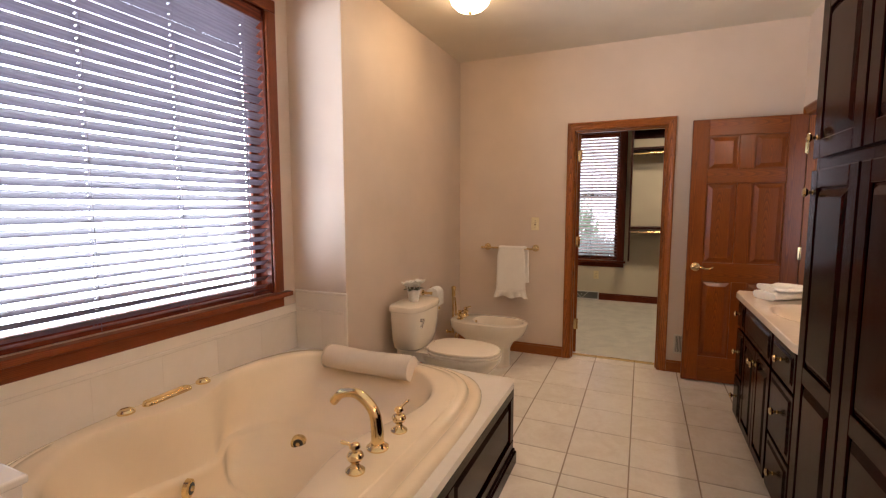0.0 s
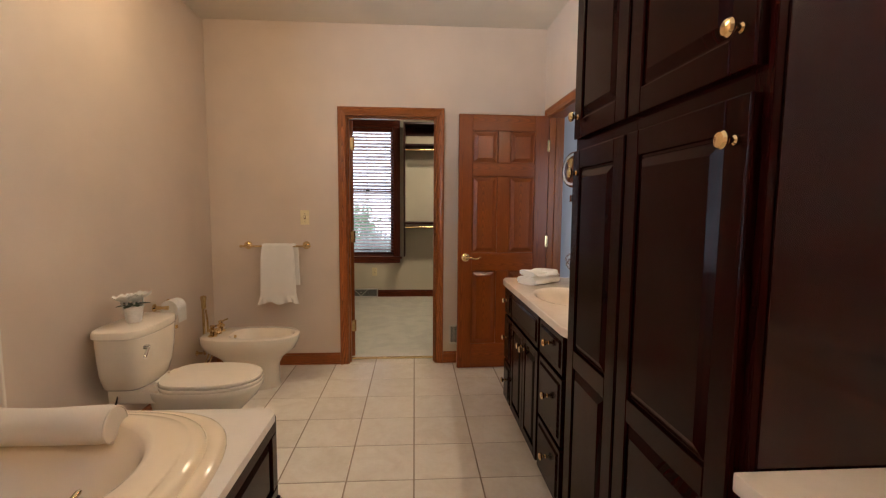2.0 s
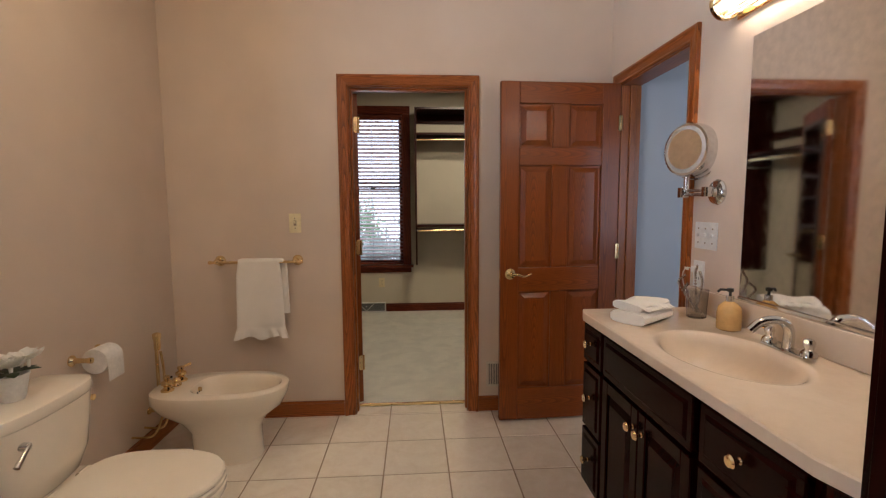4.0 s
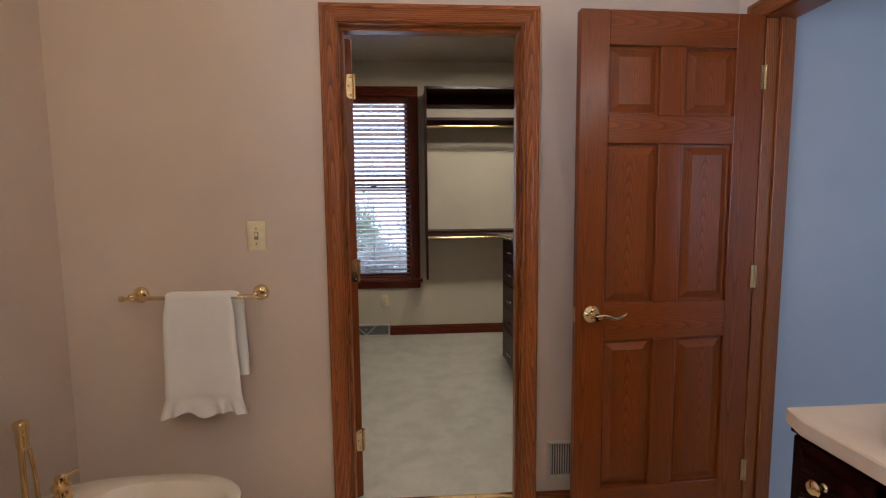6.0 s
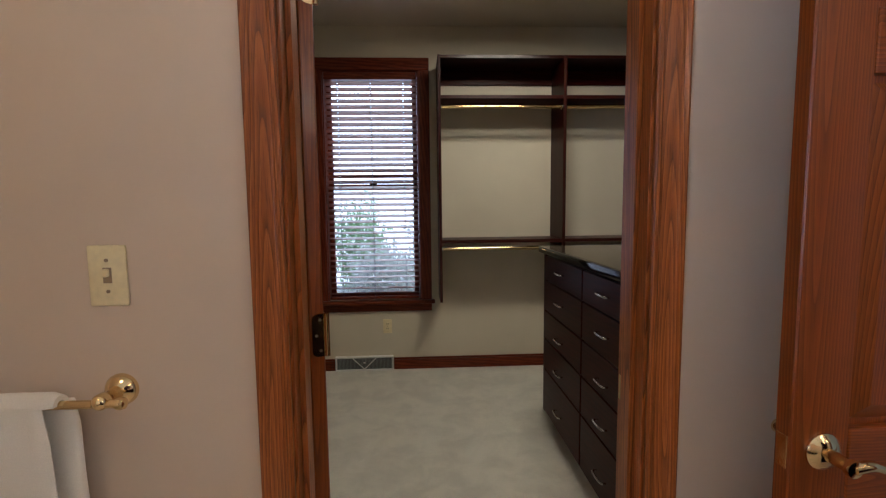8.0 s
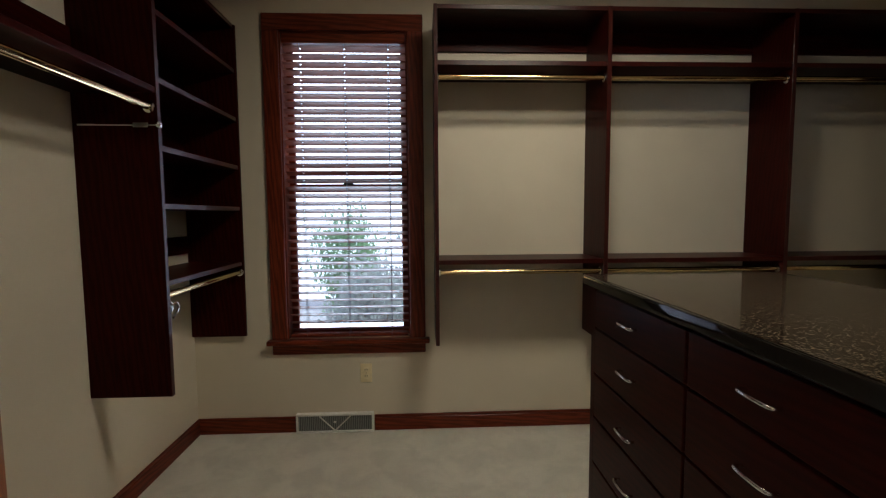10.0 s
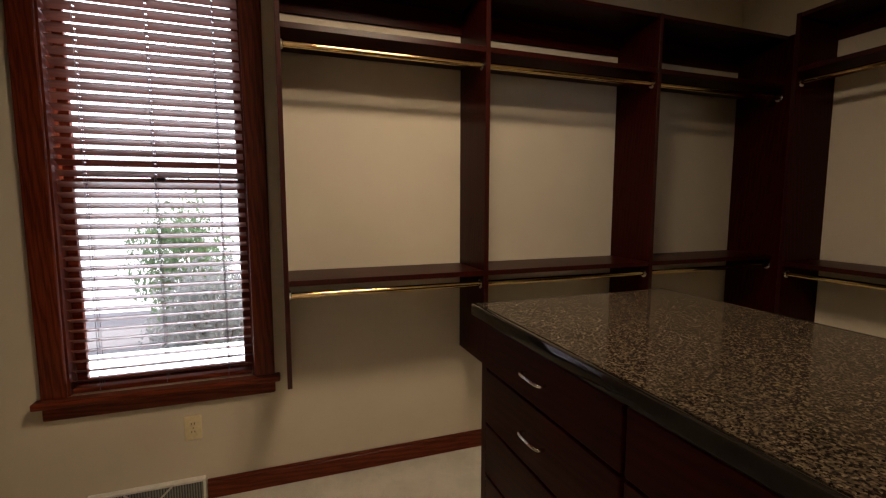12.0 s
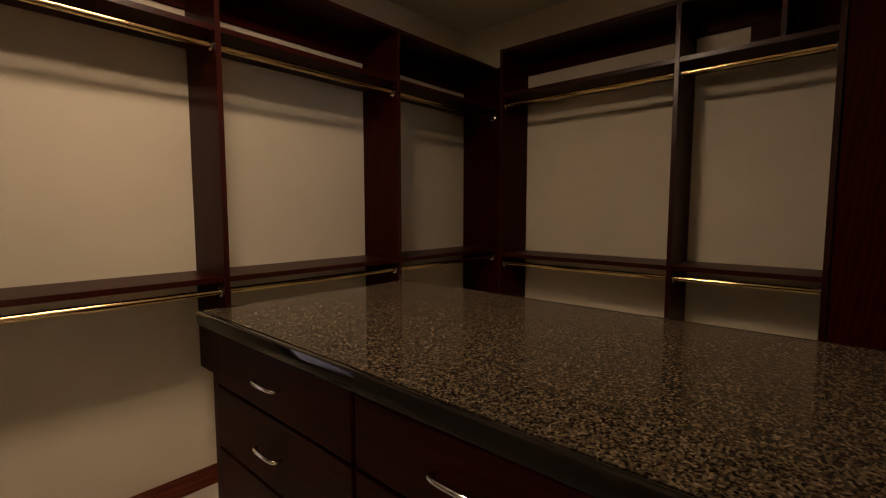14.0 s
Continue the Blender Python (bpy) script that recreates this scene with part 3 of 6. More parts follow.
def doors():
    # leaf of the east doorway, standing open in front of the north wall
    hx, hy = 1.408, 5.972
    m = Matrix.Translation((hx, hy, 0.012)) @ Matrix.Rotation(radians(182.2), 4, "Z") @ Matrix.Translation((0, -0.035, 0))
    t = six_panel_leaf("panel_door", (hx, hy, 0.0), m, 0.722, 2.03, "golden brown oak six panel door standing open", M_OAKL, M_OAKP)
    lever(t, m, 0.661, 0.908, -1)
    lever(t, m, 0.661, 0.908, 1)
    for z in (0.25, 1.05, 1.81):
        hinge(t, 1.4035, hy - 0.005, z, 0.010, 0.0042)
        part("hinge_knuckle", lathe(bmesh.new(), [(0.006, -0.045), (0.006, 0.045)], (1.411, hy - 0.008, z), "z", 10), M_BRASS, t, "", True)
    bm = cube(0.7215, 0.7230, 0.006, 0.029, 0.875, 0.935, 0.0005)
    bm.transform(m)
    part("latch_plate", bm, M_BRASS, t, "brass latch plate")
    # leaf of the closet doorway, swung open into the closet
    m = Matrix.Translation((-0.203, 6.245, 0.022)) @ Matrix.Rotation(radians(120.5), 4, "Z") @ Matrix.Translation((0, -0.035, 0))
    t = six_panel_leaf("panel_door", (-0.203, 6.245, 0.0), m, 0.690, 2.012, "oak six panel closet door standing open", M_OAKL, M_OAKP)
    for w in (0.0, 0.035):
        c = m @ Vector((0.625, w, 0.89))
        out = (m.to_3x3() @ Vector((0, -1 if w == 0 else 1, 0))).normalized()
        k = part("door_handle", tube(bmesh.new(), [c, c + out * 0.006], 0.033, 20), M_BRASS, t, "polished brass lever handle", True)
        along = (m.to_3x3() @ Vector((-1, 0, 0))).normalized()
        p = curve_pts([c + out * 0.004, c + out * 0.05, c + out * 0.056 + along * 0.03, c + out * 0.05 + along * 0.11], 8)
        part("lever", tube(bmesh.new(), p, [0.011 - 0.004 * i / (len(p) - 1) for i in range(len(p))], 10), M_BRASS, k, "", True)
    # slim framed mirror hung on the leaf
    mi = thing("door_mirror", m @ Vector((0.31, -0.001, 0.10)), "tall narrow mirror in a slim black frame on the closet door", "mirror")
    for nm, dims, mt in (("glass", (0.075, 0.545, -0.009, -0.006, 0.125, 1.875), M_MIRROR),
                         ("frame", (0.050, 0.075, -0.014, -0.001, 0.10, 1.90), M_BLACK), ("frame", (0.545, 0.57, -0.014, -0.001, 0.10, 1.90), M_BLACK),
                         ("frame", (0.075, 0.545, -0.014, -0.001, 0.10, 0.125), M_BLACK), ("frame", (0.075, 0.545, -0.014, -0.001, 1.875, 1.90), M_BLACK),
                         ("backing", (0.075, 0.545, -0.006, -0.001, 0.125, 1.875), M_BLACK)):
        bm = cube(*dims, 0.002 if nm == "frame" else 0)
        bm.transform(m)
        part(nm, bm, mt, mi)
    for z in (0.27, 1.04, 1.82):
        # a plate with two rounded corners, on the hinge edge of the leaf
        outl = [(-0.004, -0.05), (0.016, -0.05)] + [(0.016 + 0.014 * math.sin(a), -0.036 - 0.014 * math.cos(a)) for a in (0.4, 0.8, 1.2, 1.57)]
        outl += [(q, -r) for q, r in reversed(outl)]
        bm = loft(bmesh.new(), [[(w, q, z + r) for q, r in outl] for w in (-0.0004, -0.0024)])
        bm.transform(m)
        h = part("hinge", bm, M_BRASS, t, "brass butt hinge with rounded corners")
        for q, dz in ((0.011, -0.036), (0.020, 0.0), (0.011, 0.036)):
            bm = tube(bmesh.new(), [(-0.0023, q, z + dz), (-0.0034, q, z + dz)], 0.0036, 8)
            bm.transform(m)
            part("screw", bm, M_TWIG, h)
        bm = lathe(bmesh.new(), [(0.0065, -0.05), (0.0065, 0.05)], (-0.004, -0.004, z), "z", 10)
        bm.transform(m)
        part("hinge_knuckle", bm, M_BRASS, t, "", True)


doors()


def baseboard(name, runs, material_x, material_y, label):
    t = thing(name, (runs[0][0], runs[0][2], 0), label, "baseboard", kind="structure")
    for (x0, x1, y0, y1, z0) in runs:
        along = abs(x1 - x0) > abs(y1 - y0)
        bm = bmesh.new()
        box(bm, x0, x1, y0, y1, z0, z0 + 0.082, 0.002)
        i = 0.005
        if along:
            box(bm, x0, x1, y0 + (i if y0 < 7 else 0) * 0 + i * 0.5, y1 - i * 0.5, z0 + 0.0825, z0 + 0.1, 0.004, 2)
        else:
            box(bm, x0 + i * 0.5, x1 - i * 0.5, y0, y1, z0 + 0.0825, z0 + 0.1, 0.004, 2)
        part("baseboard", bm, material_x if along else material_y, t)
    return t


baseboard("baseboard_bath", [(XT, -0.277, YN - 0.015, YN, 0), (0.583, XE, YN - 0.015, YN, 0), (XT, XT + 0.015, 4.26, YN - 0.015, 0), (XE - 0.015, XE, 6.054, YN - 0.015, 0)], M_OAK["x"], M_OAK["y"], "reddish oak baseboard")
baseboard("baseboard_closet", [(CX0, -0.672, CY1 - 0.015, CY1, 0.012), (-0.188, CX1, CY1 - 0.015, CY1, 0.012), (CX0, CX0 + 0.015, YC, CY1 - 0.015, 0.012), (CX1 - 0.015, CX1, YC, CY1 - 0.015, 0.012)], M_WIN["x"], M_WIN["y"], "reddish oak baseboard")

# ---- windows and blinds ----


def slat_mesh(length, along, tilt, material, cords):
    """A slightly crowned slat 50 mm deep, tilted, centred on its own origin, with a slot for each ladder cord."""
    bm = bmesh.new()

    def strip(l0, l1, d0, d1, n):
        rows = []
        for l in (l0, l1):
            top, bot = [], []
            for i in range(n):
                d = d0 + (d1 - d0) * i / (n - 1)
                h = 0.0022 * (1 - (d / 0.025) ** 2)
                top.append((l, d, h + 0.0014))
                bot.append((l, d, h - 0.0014))
            rows.append(top + bot[::-1])
        loft(bm, rows)
    last = -length / 2
    for c in sorted(cords):
        strip(last, c - 0.0045, -0.025, 0.025, 5)
        strip(c - 0.0045, c + 0.0045, -0.025, -0.005, 3)
        strip(c - 0.0045, c + 0.0045, 0.005, 0.025, 3)
        last = c + 0.0045
    strip(last, length / 2, -0.025, 0.025, 5)
    bm.transform(Matrix.Rotation(radians(tilt), 4, "X"))
    if along == "y":
        bm.transform(Matrix.Rotation(radians(90), 4, "Z"))
    return finish(bm, "slat", material, False)


def blind(name, label, along, centre, length, z0, z1, gap, tilt, material, head_h, cords):
    cx, cy = centre
    t = thing(name, (cx, cy, z1), label, "blind")
    me = slat_mesh(length, along, tilt, material, cords)
    z = z0 + 0.045
    while z < z1 - head_h:
        ob = new("slat", me)
        ob.parent = t
        ob.location = (0, 0, z - z1)
        z += gap
    hl = length / 2
    if along == "y":
        part("head_rail", cube(cx - 0.03, cx + 0.034, cy - hl, cy + hl, z1 - head_h, z1, 0.004, 2), M_WIN[along], t)
        part("bottom_rail", cube(cx - 0.026, cx + 0.026, cy - hl, cy + hl, z0, z0 + 0.02, 0.004, 2), M_WIN[along], t)
    else:
        part("head_rail", cube(cx - hl, cx + hl, cy - 0.034, cy + 0.03, z1 - head_h, z1, 0.004, 2), M_WIN[along], t)
        part("bottom_rail", cube(cx - hl, cx + hl, cy - 0.026, cy + 0.026, z0, z0 + 0.02, 0.004, 2), M_WIN[along], t)
    for c in cords:
        for e in (-0.027, 0.001, 0.027):
            p = (cx + e, cy + c) if along == "y" else (cx + c, cy + e)
            part("ladder_cord", tube(bmesh.new(), [(p[0], p[1], z0), (p[0], p[1], z1 - head_h)], 0.0012, 6), M_SLAT, t)
    return t


def window_west():
    t = thing("window_1", (XW, 3.27, WZ0), "wide window with reddish brown wood trim above the tub", "window", kind="structure")
    y0, y1 = WY0 - 0.065, WY1 + 0.065
    for a, b in ((y0, WY0 + 0.008), (WY1 - 0.008, y1)):
        part("casing", cube(XW, XW + 0.018, a, b, WZ0 + 0.0, WZ1 - 0.008, 0.004), M_OAKW["z"], t)
    part("head_casing", cube(XW, XW + 0.019, y0, y1, WZ1 - 0.0075, WZ1 + 0.065, 0.004), M_OAKW["y"], t)
    part("window_sill", cube(XW - 0.06, XW + 0.05, y0 - 0.03, y1 + 0.045, WZ0 - 0.03, WZ0 - 0.0005, 0.006, 2), M_OAKW["y"], t)
    part("apron", cube(XW, XW + 0.016, y0, y1, WZ0 - 0.095, WZ0 - 0.0305, 0.004), M_OAKW["y"], t)
    for a, b in ((WY0, WY0 + 0.015), (WY1 - 0.015, WY1)):
        part("jamb", cube(XW - 0.138, XW - 0.001, a, b, WZ0, WZ1, 0.001), M_WIN["z"], t)
    part("head_jamb", cube(XW - 0.138, XW - 0.001, WY0 + 0.0155, WY1 - 0.0155, WZ1 - 0.015, WZ1, 0.001), M_WIN["y"], t)
    for a, b in ((WY0 + 0.016, WY0 + 0.06), (WY1 - 0.06, WY1 - 0.016)):
        part("window_frame", cube(XW - 0.13, XW - 0.085, a, b, WZ0 + 0.001, WZ1 - 0.016, 0.003), M_WIN["z"], t)
    for a, b in ((WZ0 + 0.001, WZ0 + 0.05), (WZ1 - 0.06, WZ1 - 0.016)):
        part("window_frame", cube(XW - 0.128, XW - 0.087, WY0 + 0.0605, WY1 - 0.0605, a, b, 0.003), M_WIN["y"], t)
    for a, b in ((WY0 + 0.061, WY1 - 0.061),):
        p = part("pane", cube(XW - 0.110, XW - 0.106, a, b, WZ0 + 0.05, WZ1 - 0.06), M_GLASS, t)
        p.visible_shadow = False
    blind("venetian_blind", "dark wooden venetian blind with tilted slats over the tub window", "y", (XW - 0.035, (WY0 + WY1) / 2), WY1 - WY0 - 0.045, WZ0 + 0.004, WZ1 - 0.018, 0.0478, -35, M_SLAT, 0.06, (-0.6, -0.2, 0.2, 0.62))


def window_north():
    t = thing("window_2", (-0.33, CY1, NZ0), "double hung closet window with reddish brown wood trim", "window", kind="structure")
    x0, x1 = -0.80, 0.135
    for a, b in ((x0, NX0 + 0.008), (NX1 - 0.008, x1)):
        part("casing", cube(a, b, CY1 - 0.02, CY1, NZ0, NZ1 - 0.008, 0.005, 2), M_WIN["z"], t)
    part("head_casing", cube(x0, x1, CY1 - 0.021, CY1, NZ1 - 0.0075, NZ1 + 0.088, 0.005, 2), M_WIN["x"], t)
    part("window_sill", cube(x0 - 0.025, x1 + 0.025, CY1 - 0.055, CY1 + 0.06, NZ0 - 0.03, NZ0 - 0.0005, 0.007, 2), M_WIN["x"], t)
    part("apron", cube(x0, x1, CY1 - 0.018, CY1, NZ0 - 0.095, NZ0 - 0.0305, 0.005), M_WIN["x"], t)
    for a, b in ((NX0, NX0 + 0.015), (NX1 - 0.015, NX1)):
        part("jamb", cube(a, b, CY1 + 0.001, CY1 + 0.138, NZ0, NZ1, 0.001), M_WIN["z"], t)
    part("head_jamb", cube(NX0 + 0.0155, NX1 - 0.0155, CY1 + 0.001, CY1 + 0.138, NZ1 - 0.015, NZ1, 0.001), M_WIN["x"], t)
    for lo, hi, y in ((NZ0 + 0.001, 1.54, CY1 + 0.075), (1.505, NZ1 - 0.016, CY1 + 0.105)):
        s = part("sash", boxes((NX0 + 0.016, NX0 + 0.056, y, y + 0.028, lo, hi), (NX1 - 0.056, NX1 - 0.016, y, y + 0.028, lo, hi), (NX0 + 0.0565, NX1 - 0.0565, y, y + 0.028, lo, lo + 0.045), (NX0 + 0.0565, NX1 - 0.0565, y, y + 0.028, hi - 0.04, hi), bev=0.003), M_WIN["x"], t)
        p = part("pane", cube(NX0 + 0.056, NX1 - 0.056, y + 0.012, y + 0.016, lo + 0.045, hi - 0.04), M_GLASS, s)
        p.visible_shadow = False
    part("sash_lock", cube(-0.36, -0.30, CY1 + 0.058, CY1 + 0.075, 1.54, 1.553, 0.003), M_BLACK, t, "dark metal sash lock")
    blind("venetian_blind", "brown wooden venetian blind with open slats in the closet window", "x", (-0.3325, CY1 + 0.033), NX1 - NX0 - 0.04, NZ0 + 0.006, NZ1 - 0.018, 0.0457, -27, M_SLATN, 0.055, (-0.26, 0.0, 0.26))


window_west()
window_north()

# ---- outside ----
structure("ground", cube(-60, 60, -60, 60, -0.5, -0.3), M_GROUND, "pale concrete ground outside", "ground")
# added board that glows in place of the daylit distance
structure("backdrop", cube(-14, 14, 15, 15.1, -0.3, 9), M_BACK, "glowing backdrop board standing in for the bright distance outside the closet window", "backdrop")


def bush(at, size, n, seed, leaf, label):
    rnd = random.Random(seed)
    t = thing("bush", at, label, "shrub")
    bm = bmesh.new()
    for i in range(n):
        d = Vector((rnd.gauss(0, 1), rnd.gauss(0, 1), rnd.gauss(0, 1))).normalized()
        r = rnd.uniform(0.5, 1.0) * (0.85 + 0.7 * noise.noise(d * 2.3 + Vector((seed, 0, 0))))
        p = Vector(at) + Vector((d.x * size[0] * r, d.y * size[1] * r, size[2] + d.z * size[2] * r))
        m = Matrix.Translation(p) @ Euler((rnd.uniform(0, 6), rnd.uniform(0, 6), rnd.uniform(0, 6))).to_matrix().to_4x4()
        s = rnd.uniform(0.020, 0.042)
        v = [bm.verts.new(m @ Vector(q)) for q in ((-s, 0, 0), (0, -s * 0.45, 0.006), (s, 0, 0), (0, s * 0.45, 0.006))]
        bm.faces.new(v)
    part("crown", bm, leaf, t)
    bm = bmesh.new()
    for i in range(7):
        a = rnd.uniform(0, 6.28)
        tube(bm, [(at[0], at[1], at[2]), (at[0] + math.cos(a) * size[0] * 0.5, at[1] + math.sin(a) * size[1] * 0.5, at[2] + size[2] * rnd.uniform(0.8, 1.5))], [0.02, 0.006], 6)
    part("branch", bm, M_TWIG, t)


bush((-0.42, 11.5, -0.3), (0.66, 0.5, 0.60), 6000, 3, M_BUSH, "leafy shrub outside the closet window, sun glare put into its pale colour")
bush((0.55, 12.2, -0.3), (0.9, 0.6, 0.85), 7000, 5, M_BUSH, "tall leafy shrub outside the closet window, sun glare put into its pale colour")
bush((-0.95, 12.8, -0.3), (0.62, 0.4, 0.95), 5200, 8, M_BUSHG, "green leafy shrub behind the pale shrubs, sun glare put into its colour")

# ---- bathroom: tub ----
TCX, TCY = -1.02, 3.32


def outer_rim(a, k=1.0, z=0.0):
    """Point of the tub's outer outline at angle a: a rectangle with wide round corners."""
    c, s = math.cos(a), math.sin(a)
    n = 4.2
    r = (abs(c / (0.742 if c > 0 else 0.672)) ** n + abs(s / 0.885) ** n) ** (-1 / n)
    return Vector((TCX + c * r * k, TCY + s * r * k, z))


def recline(z):
    """How far the head end of the basin reaches at height z: a sloping back rest."""
    return min(1.0, 0.36 + 0.64 * max(0.0, (z - 0.12) / 0.38) ** 0.8)


def inner_rim(a, k=1.0, z=0.0, slope=False):
    """Point of the basin's edge at angle a: an oval with a waist at the wall side."""
    c, s = math.cos(a), math.sin(a)
    n = 2.7
    ax = 0.585 if c > 0 else 0.56
    r = (abs(c / ax) ** n + abs(s / 0.73) ** n) ** (-1 / n)
    x, y = c * r, s * r
    if c < 0:
        x *= 1 - 0.30 * math.exp(-((y + 0.07) / 0.27) ** 2)
    else:
        x *= 1 - 0.28 * math.exp(-((y + 0.12) / 0.36) ** 2)
    if slope and y > 0:
        y *= recline(z)
    return Vector((TCX + x * k, TCY + y * k, z))


def bathtub():
    n = 120
    an = [2 * math.pi * i / n for i in range(n)]
    lip = [(0.0, 0.475), (0.0, 0.486), (0.006, 0.496), (0.018, 0.503), (0.036, 0.506), (0.052, 0.504), (0.058, 0.5015), (0.062, 0.504), (0.066, 0.515), (0.076, 0.526), (0.092, 0.532), (0.108, 0.533), (0.113, 0.5335), (0.118, 0.538)]
    rings = [[outer_rim(a, 1 - 0.86 * d / 0.74, z) for a in an] for d, z in lip]
    out_in = [(outer_rim(a, 0.855), inner_rim(a, 1.045)) for a in an]
    rings.append([p.lerp(q, 0.4) + Vector((0, 0, 0.5415)) for p, q in out_in])
    for k, z in ((1.04, 0.542), (1.015, 0.538), (1.0, 0.527), (0.985, 0.505), (0.965, 0.44), (0.945, 0.36), (0.928, 0.30), (0.918, 0.268), (0.905, 0.258), (0.838, 0.252), (0.822, 0.247), (0.812, 0.233), (0.775, 0.18), (0.72, 0.14), (0.62, 0.118), (0.35, 0.11), (0.05, 0.108)):
        rings.append([inner_rim(a, k, z, True) for a in an])
    t = thing("bathtub", (TCX, TCY, 0.0), "cream acrylic whirlpool bathtub set in a tiled deck", "bathtub")
    part("shell", loft(bmesh.new(), rings, False, True), M_TUB, t, "", True)
    # jets on the basin walls, facing the middle
    for a, k, z in ((1.85, 0.815, 0.212), (3.5, 0.80, 0.212)):
        p = inner_rim(a, k - 0.02, z, True)
        d = (Vector((TCX, TCY, z)) - p).normalized()
        j = part("jet", tube(bmesh.new(), [p - d * 0.006, p + d * 0.012, p + d * 0.016], [0.040, 0.038, 0.030], 24), M_BRASS, t, "brass whirlpool jet", True)
        part("nozzle_ring", tube(bmesh.new(), [p + d * 0.014, p + d * 0.0175], [0.026, 0.024], 20), M_BLACK, j, "dark recessed ring", True)
        part("nozzle", tube(bmesh.new(), [p + d * 0.014, p + d * 0.024], [0.013, 0.010], 14), M_BRASS, j, "", True)
    # air controls and grab bar on the wall side ledge
    for y in (3.065, 3.425):
        part("air_control", lathe(bmesh.new(), [(0.033, 0), (0.033, 0.008), (0.026, 0.014), (0.024, 0.016), (0.02, 0.013), (0.001, 0.013)], (-1.57, y, 0.541), "z"), M_BRASS, t, "round brass air control", True)
    bm = bmesh.new()
    rg = []
    for k, z in ((1.0, 0.54), (1.0, 0.549), (0.86, 0.556), (0.80, 0.557), (0.62, 0.548)):
        rg.append([(-1.565 + 0.026 * k * math.cos(a), 3.243 + (0.085 if math.sin(a) > 0 else -0.085) + 0.026 * k * math.sin(a), z) for a in an[::4]])
    part("grab_handle", loft(bm, rg), M_BRASS, t, "oval brass grab handle", True)
    for y in (3.10, 3.15):
        part("badge", cube(-0.347, -0.3425, y, y + 0.03, 0.508, 0.520, 0.001), M_BRASS, t, "small brass badge")
    part("drain_plate", tube(bmesh.new(), [(TCX, TCY - 0.25, 0.108), (TCX, TCY - 0.25, 0.114)], 0.035, 20), M_BRASS, t, "brass drain", True)


def tub_deck():
    t = thing("tub_deck", (-0.23, 3.32, 0.0), "marble tiled tub deck with dark wood panelled front", "tub surround")
    x0, x1, y0, y1 = XW + 0.0, -0.231, 2.40, 4.246
    n = 120
    an = [2 * math.pi * i / n + 1e-4 for i in range(n)]

    def rect(a):
        c, s = math.cos(a), math.sin(a)
        k = min((x1 - TCX) / c if c > 0 else (x0 - TCX) / c, (y1 - TCY) / s if s > 0 else (y0 - TCY) / s)
        return Vector((TCX + c * k, TCY + s * k, 0))
    up = lambda v, z: Vector((v.x, v.y, z))
    rings = [[up(outer_rim(a, 0.97), 0.44) for a in an], [up(rect(a), 0.44) for a in an], [up(rect(a), 0.473) for a in an], [up(outer_rim(a, 0.97), 0.476) for a in an]]
    part("deck_top", loft(bmesh.new(), rings, False, False), M_DECK, t, "pale marble tile deck top")
    # dark wood front: stiles, rails and raised panels facing the room
    xf = x1 - 0.016
    part("front_board", cube(xf - 0.02, xf - 0.012, y0, y1 - 0.01, 0.0, 0.44), M_DARK["y"], t)
    part("rail", cube(xf - 0.012, xf + 0.006, y0, y1 - 0.002, 0.375, 0.4395, 0.004), M_DARK["y"], t)
    part("rail", cube(xf - 0.012, xf + 0.006, y0, y1 - 0.002, 0.085, 0.135, 0.004), M_DARK["y"], t)
    part("base_moulding", boxes((xf - 0.012, xf + 0.022, y0, y1 + 0.008, 0.0, 0.07), (xf - 0.012, xf + 0.014, y0, y1 + 0.004, 0.0705, 0.086), bev=0.004), M_DARK["y"], t)
    for y in (y0, 3.34, y1 - 0.062):
        part("stile", cube(xf - 0.0118, xf + 0.0055, y, y + 0.06, 0.1355, 0.3745, 0.004), M_DARK["z"], t)
    for a, b in ((y0 + 0.06, 3.34), (3.40, y1 - 0.062)):
        bm = bmesh.new()
        raised(bm, a + 0.004, b - 0.004, 0.139, 0.371, 0.0, -0.014, 0.035)
        bm.transform(Matrix.Translation((xf - 0.011, 0, 0)) @ Matrix.Rotation(radians(90), 4, "Z"))
        part("panel", bm, M_DARK["y"], t)
    part("end_board", cube(-1.27, xf + 0.004, y1 - 0.0105, y1 - 0.0005, 0.0, 0.4395), M_DARK["x"], t)


bathtub()
tub_deck()


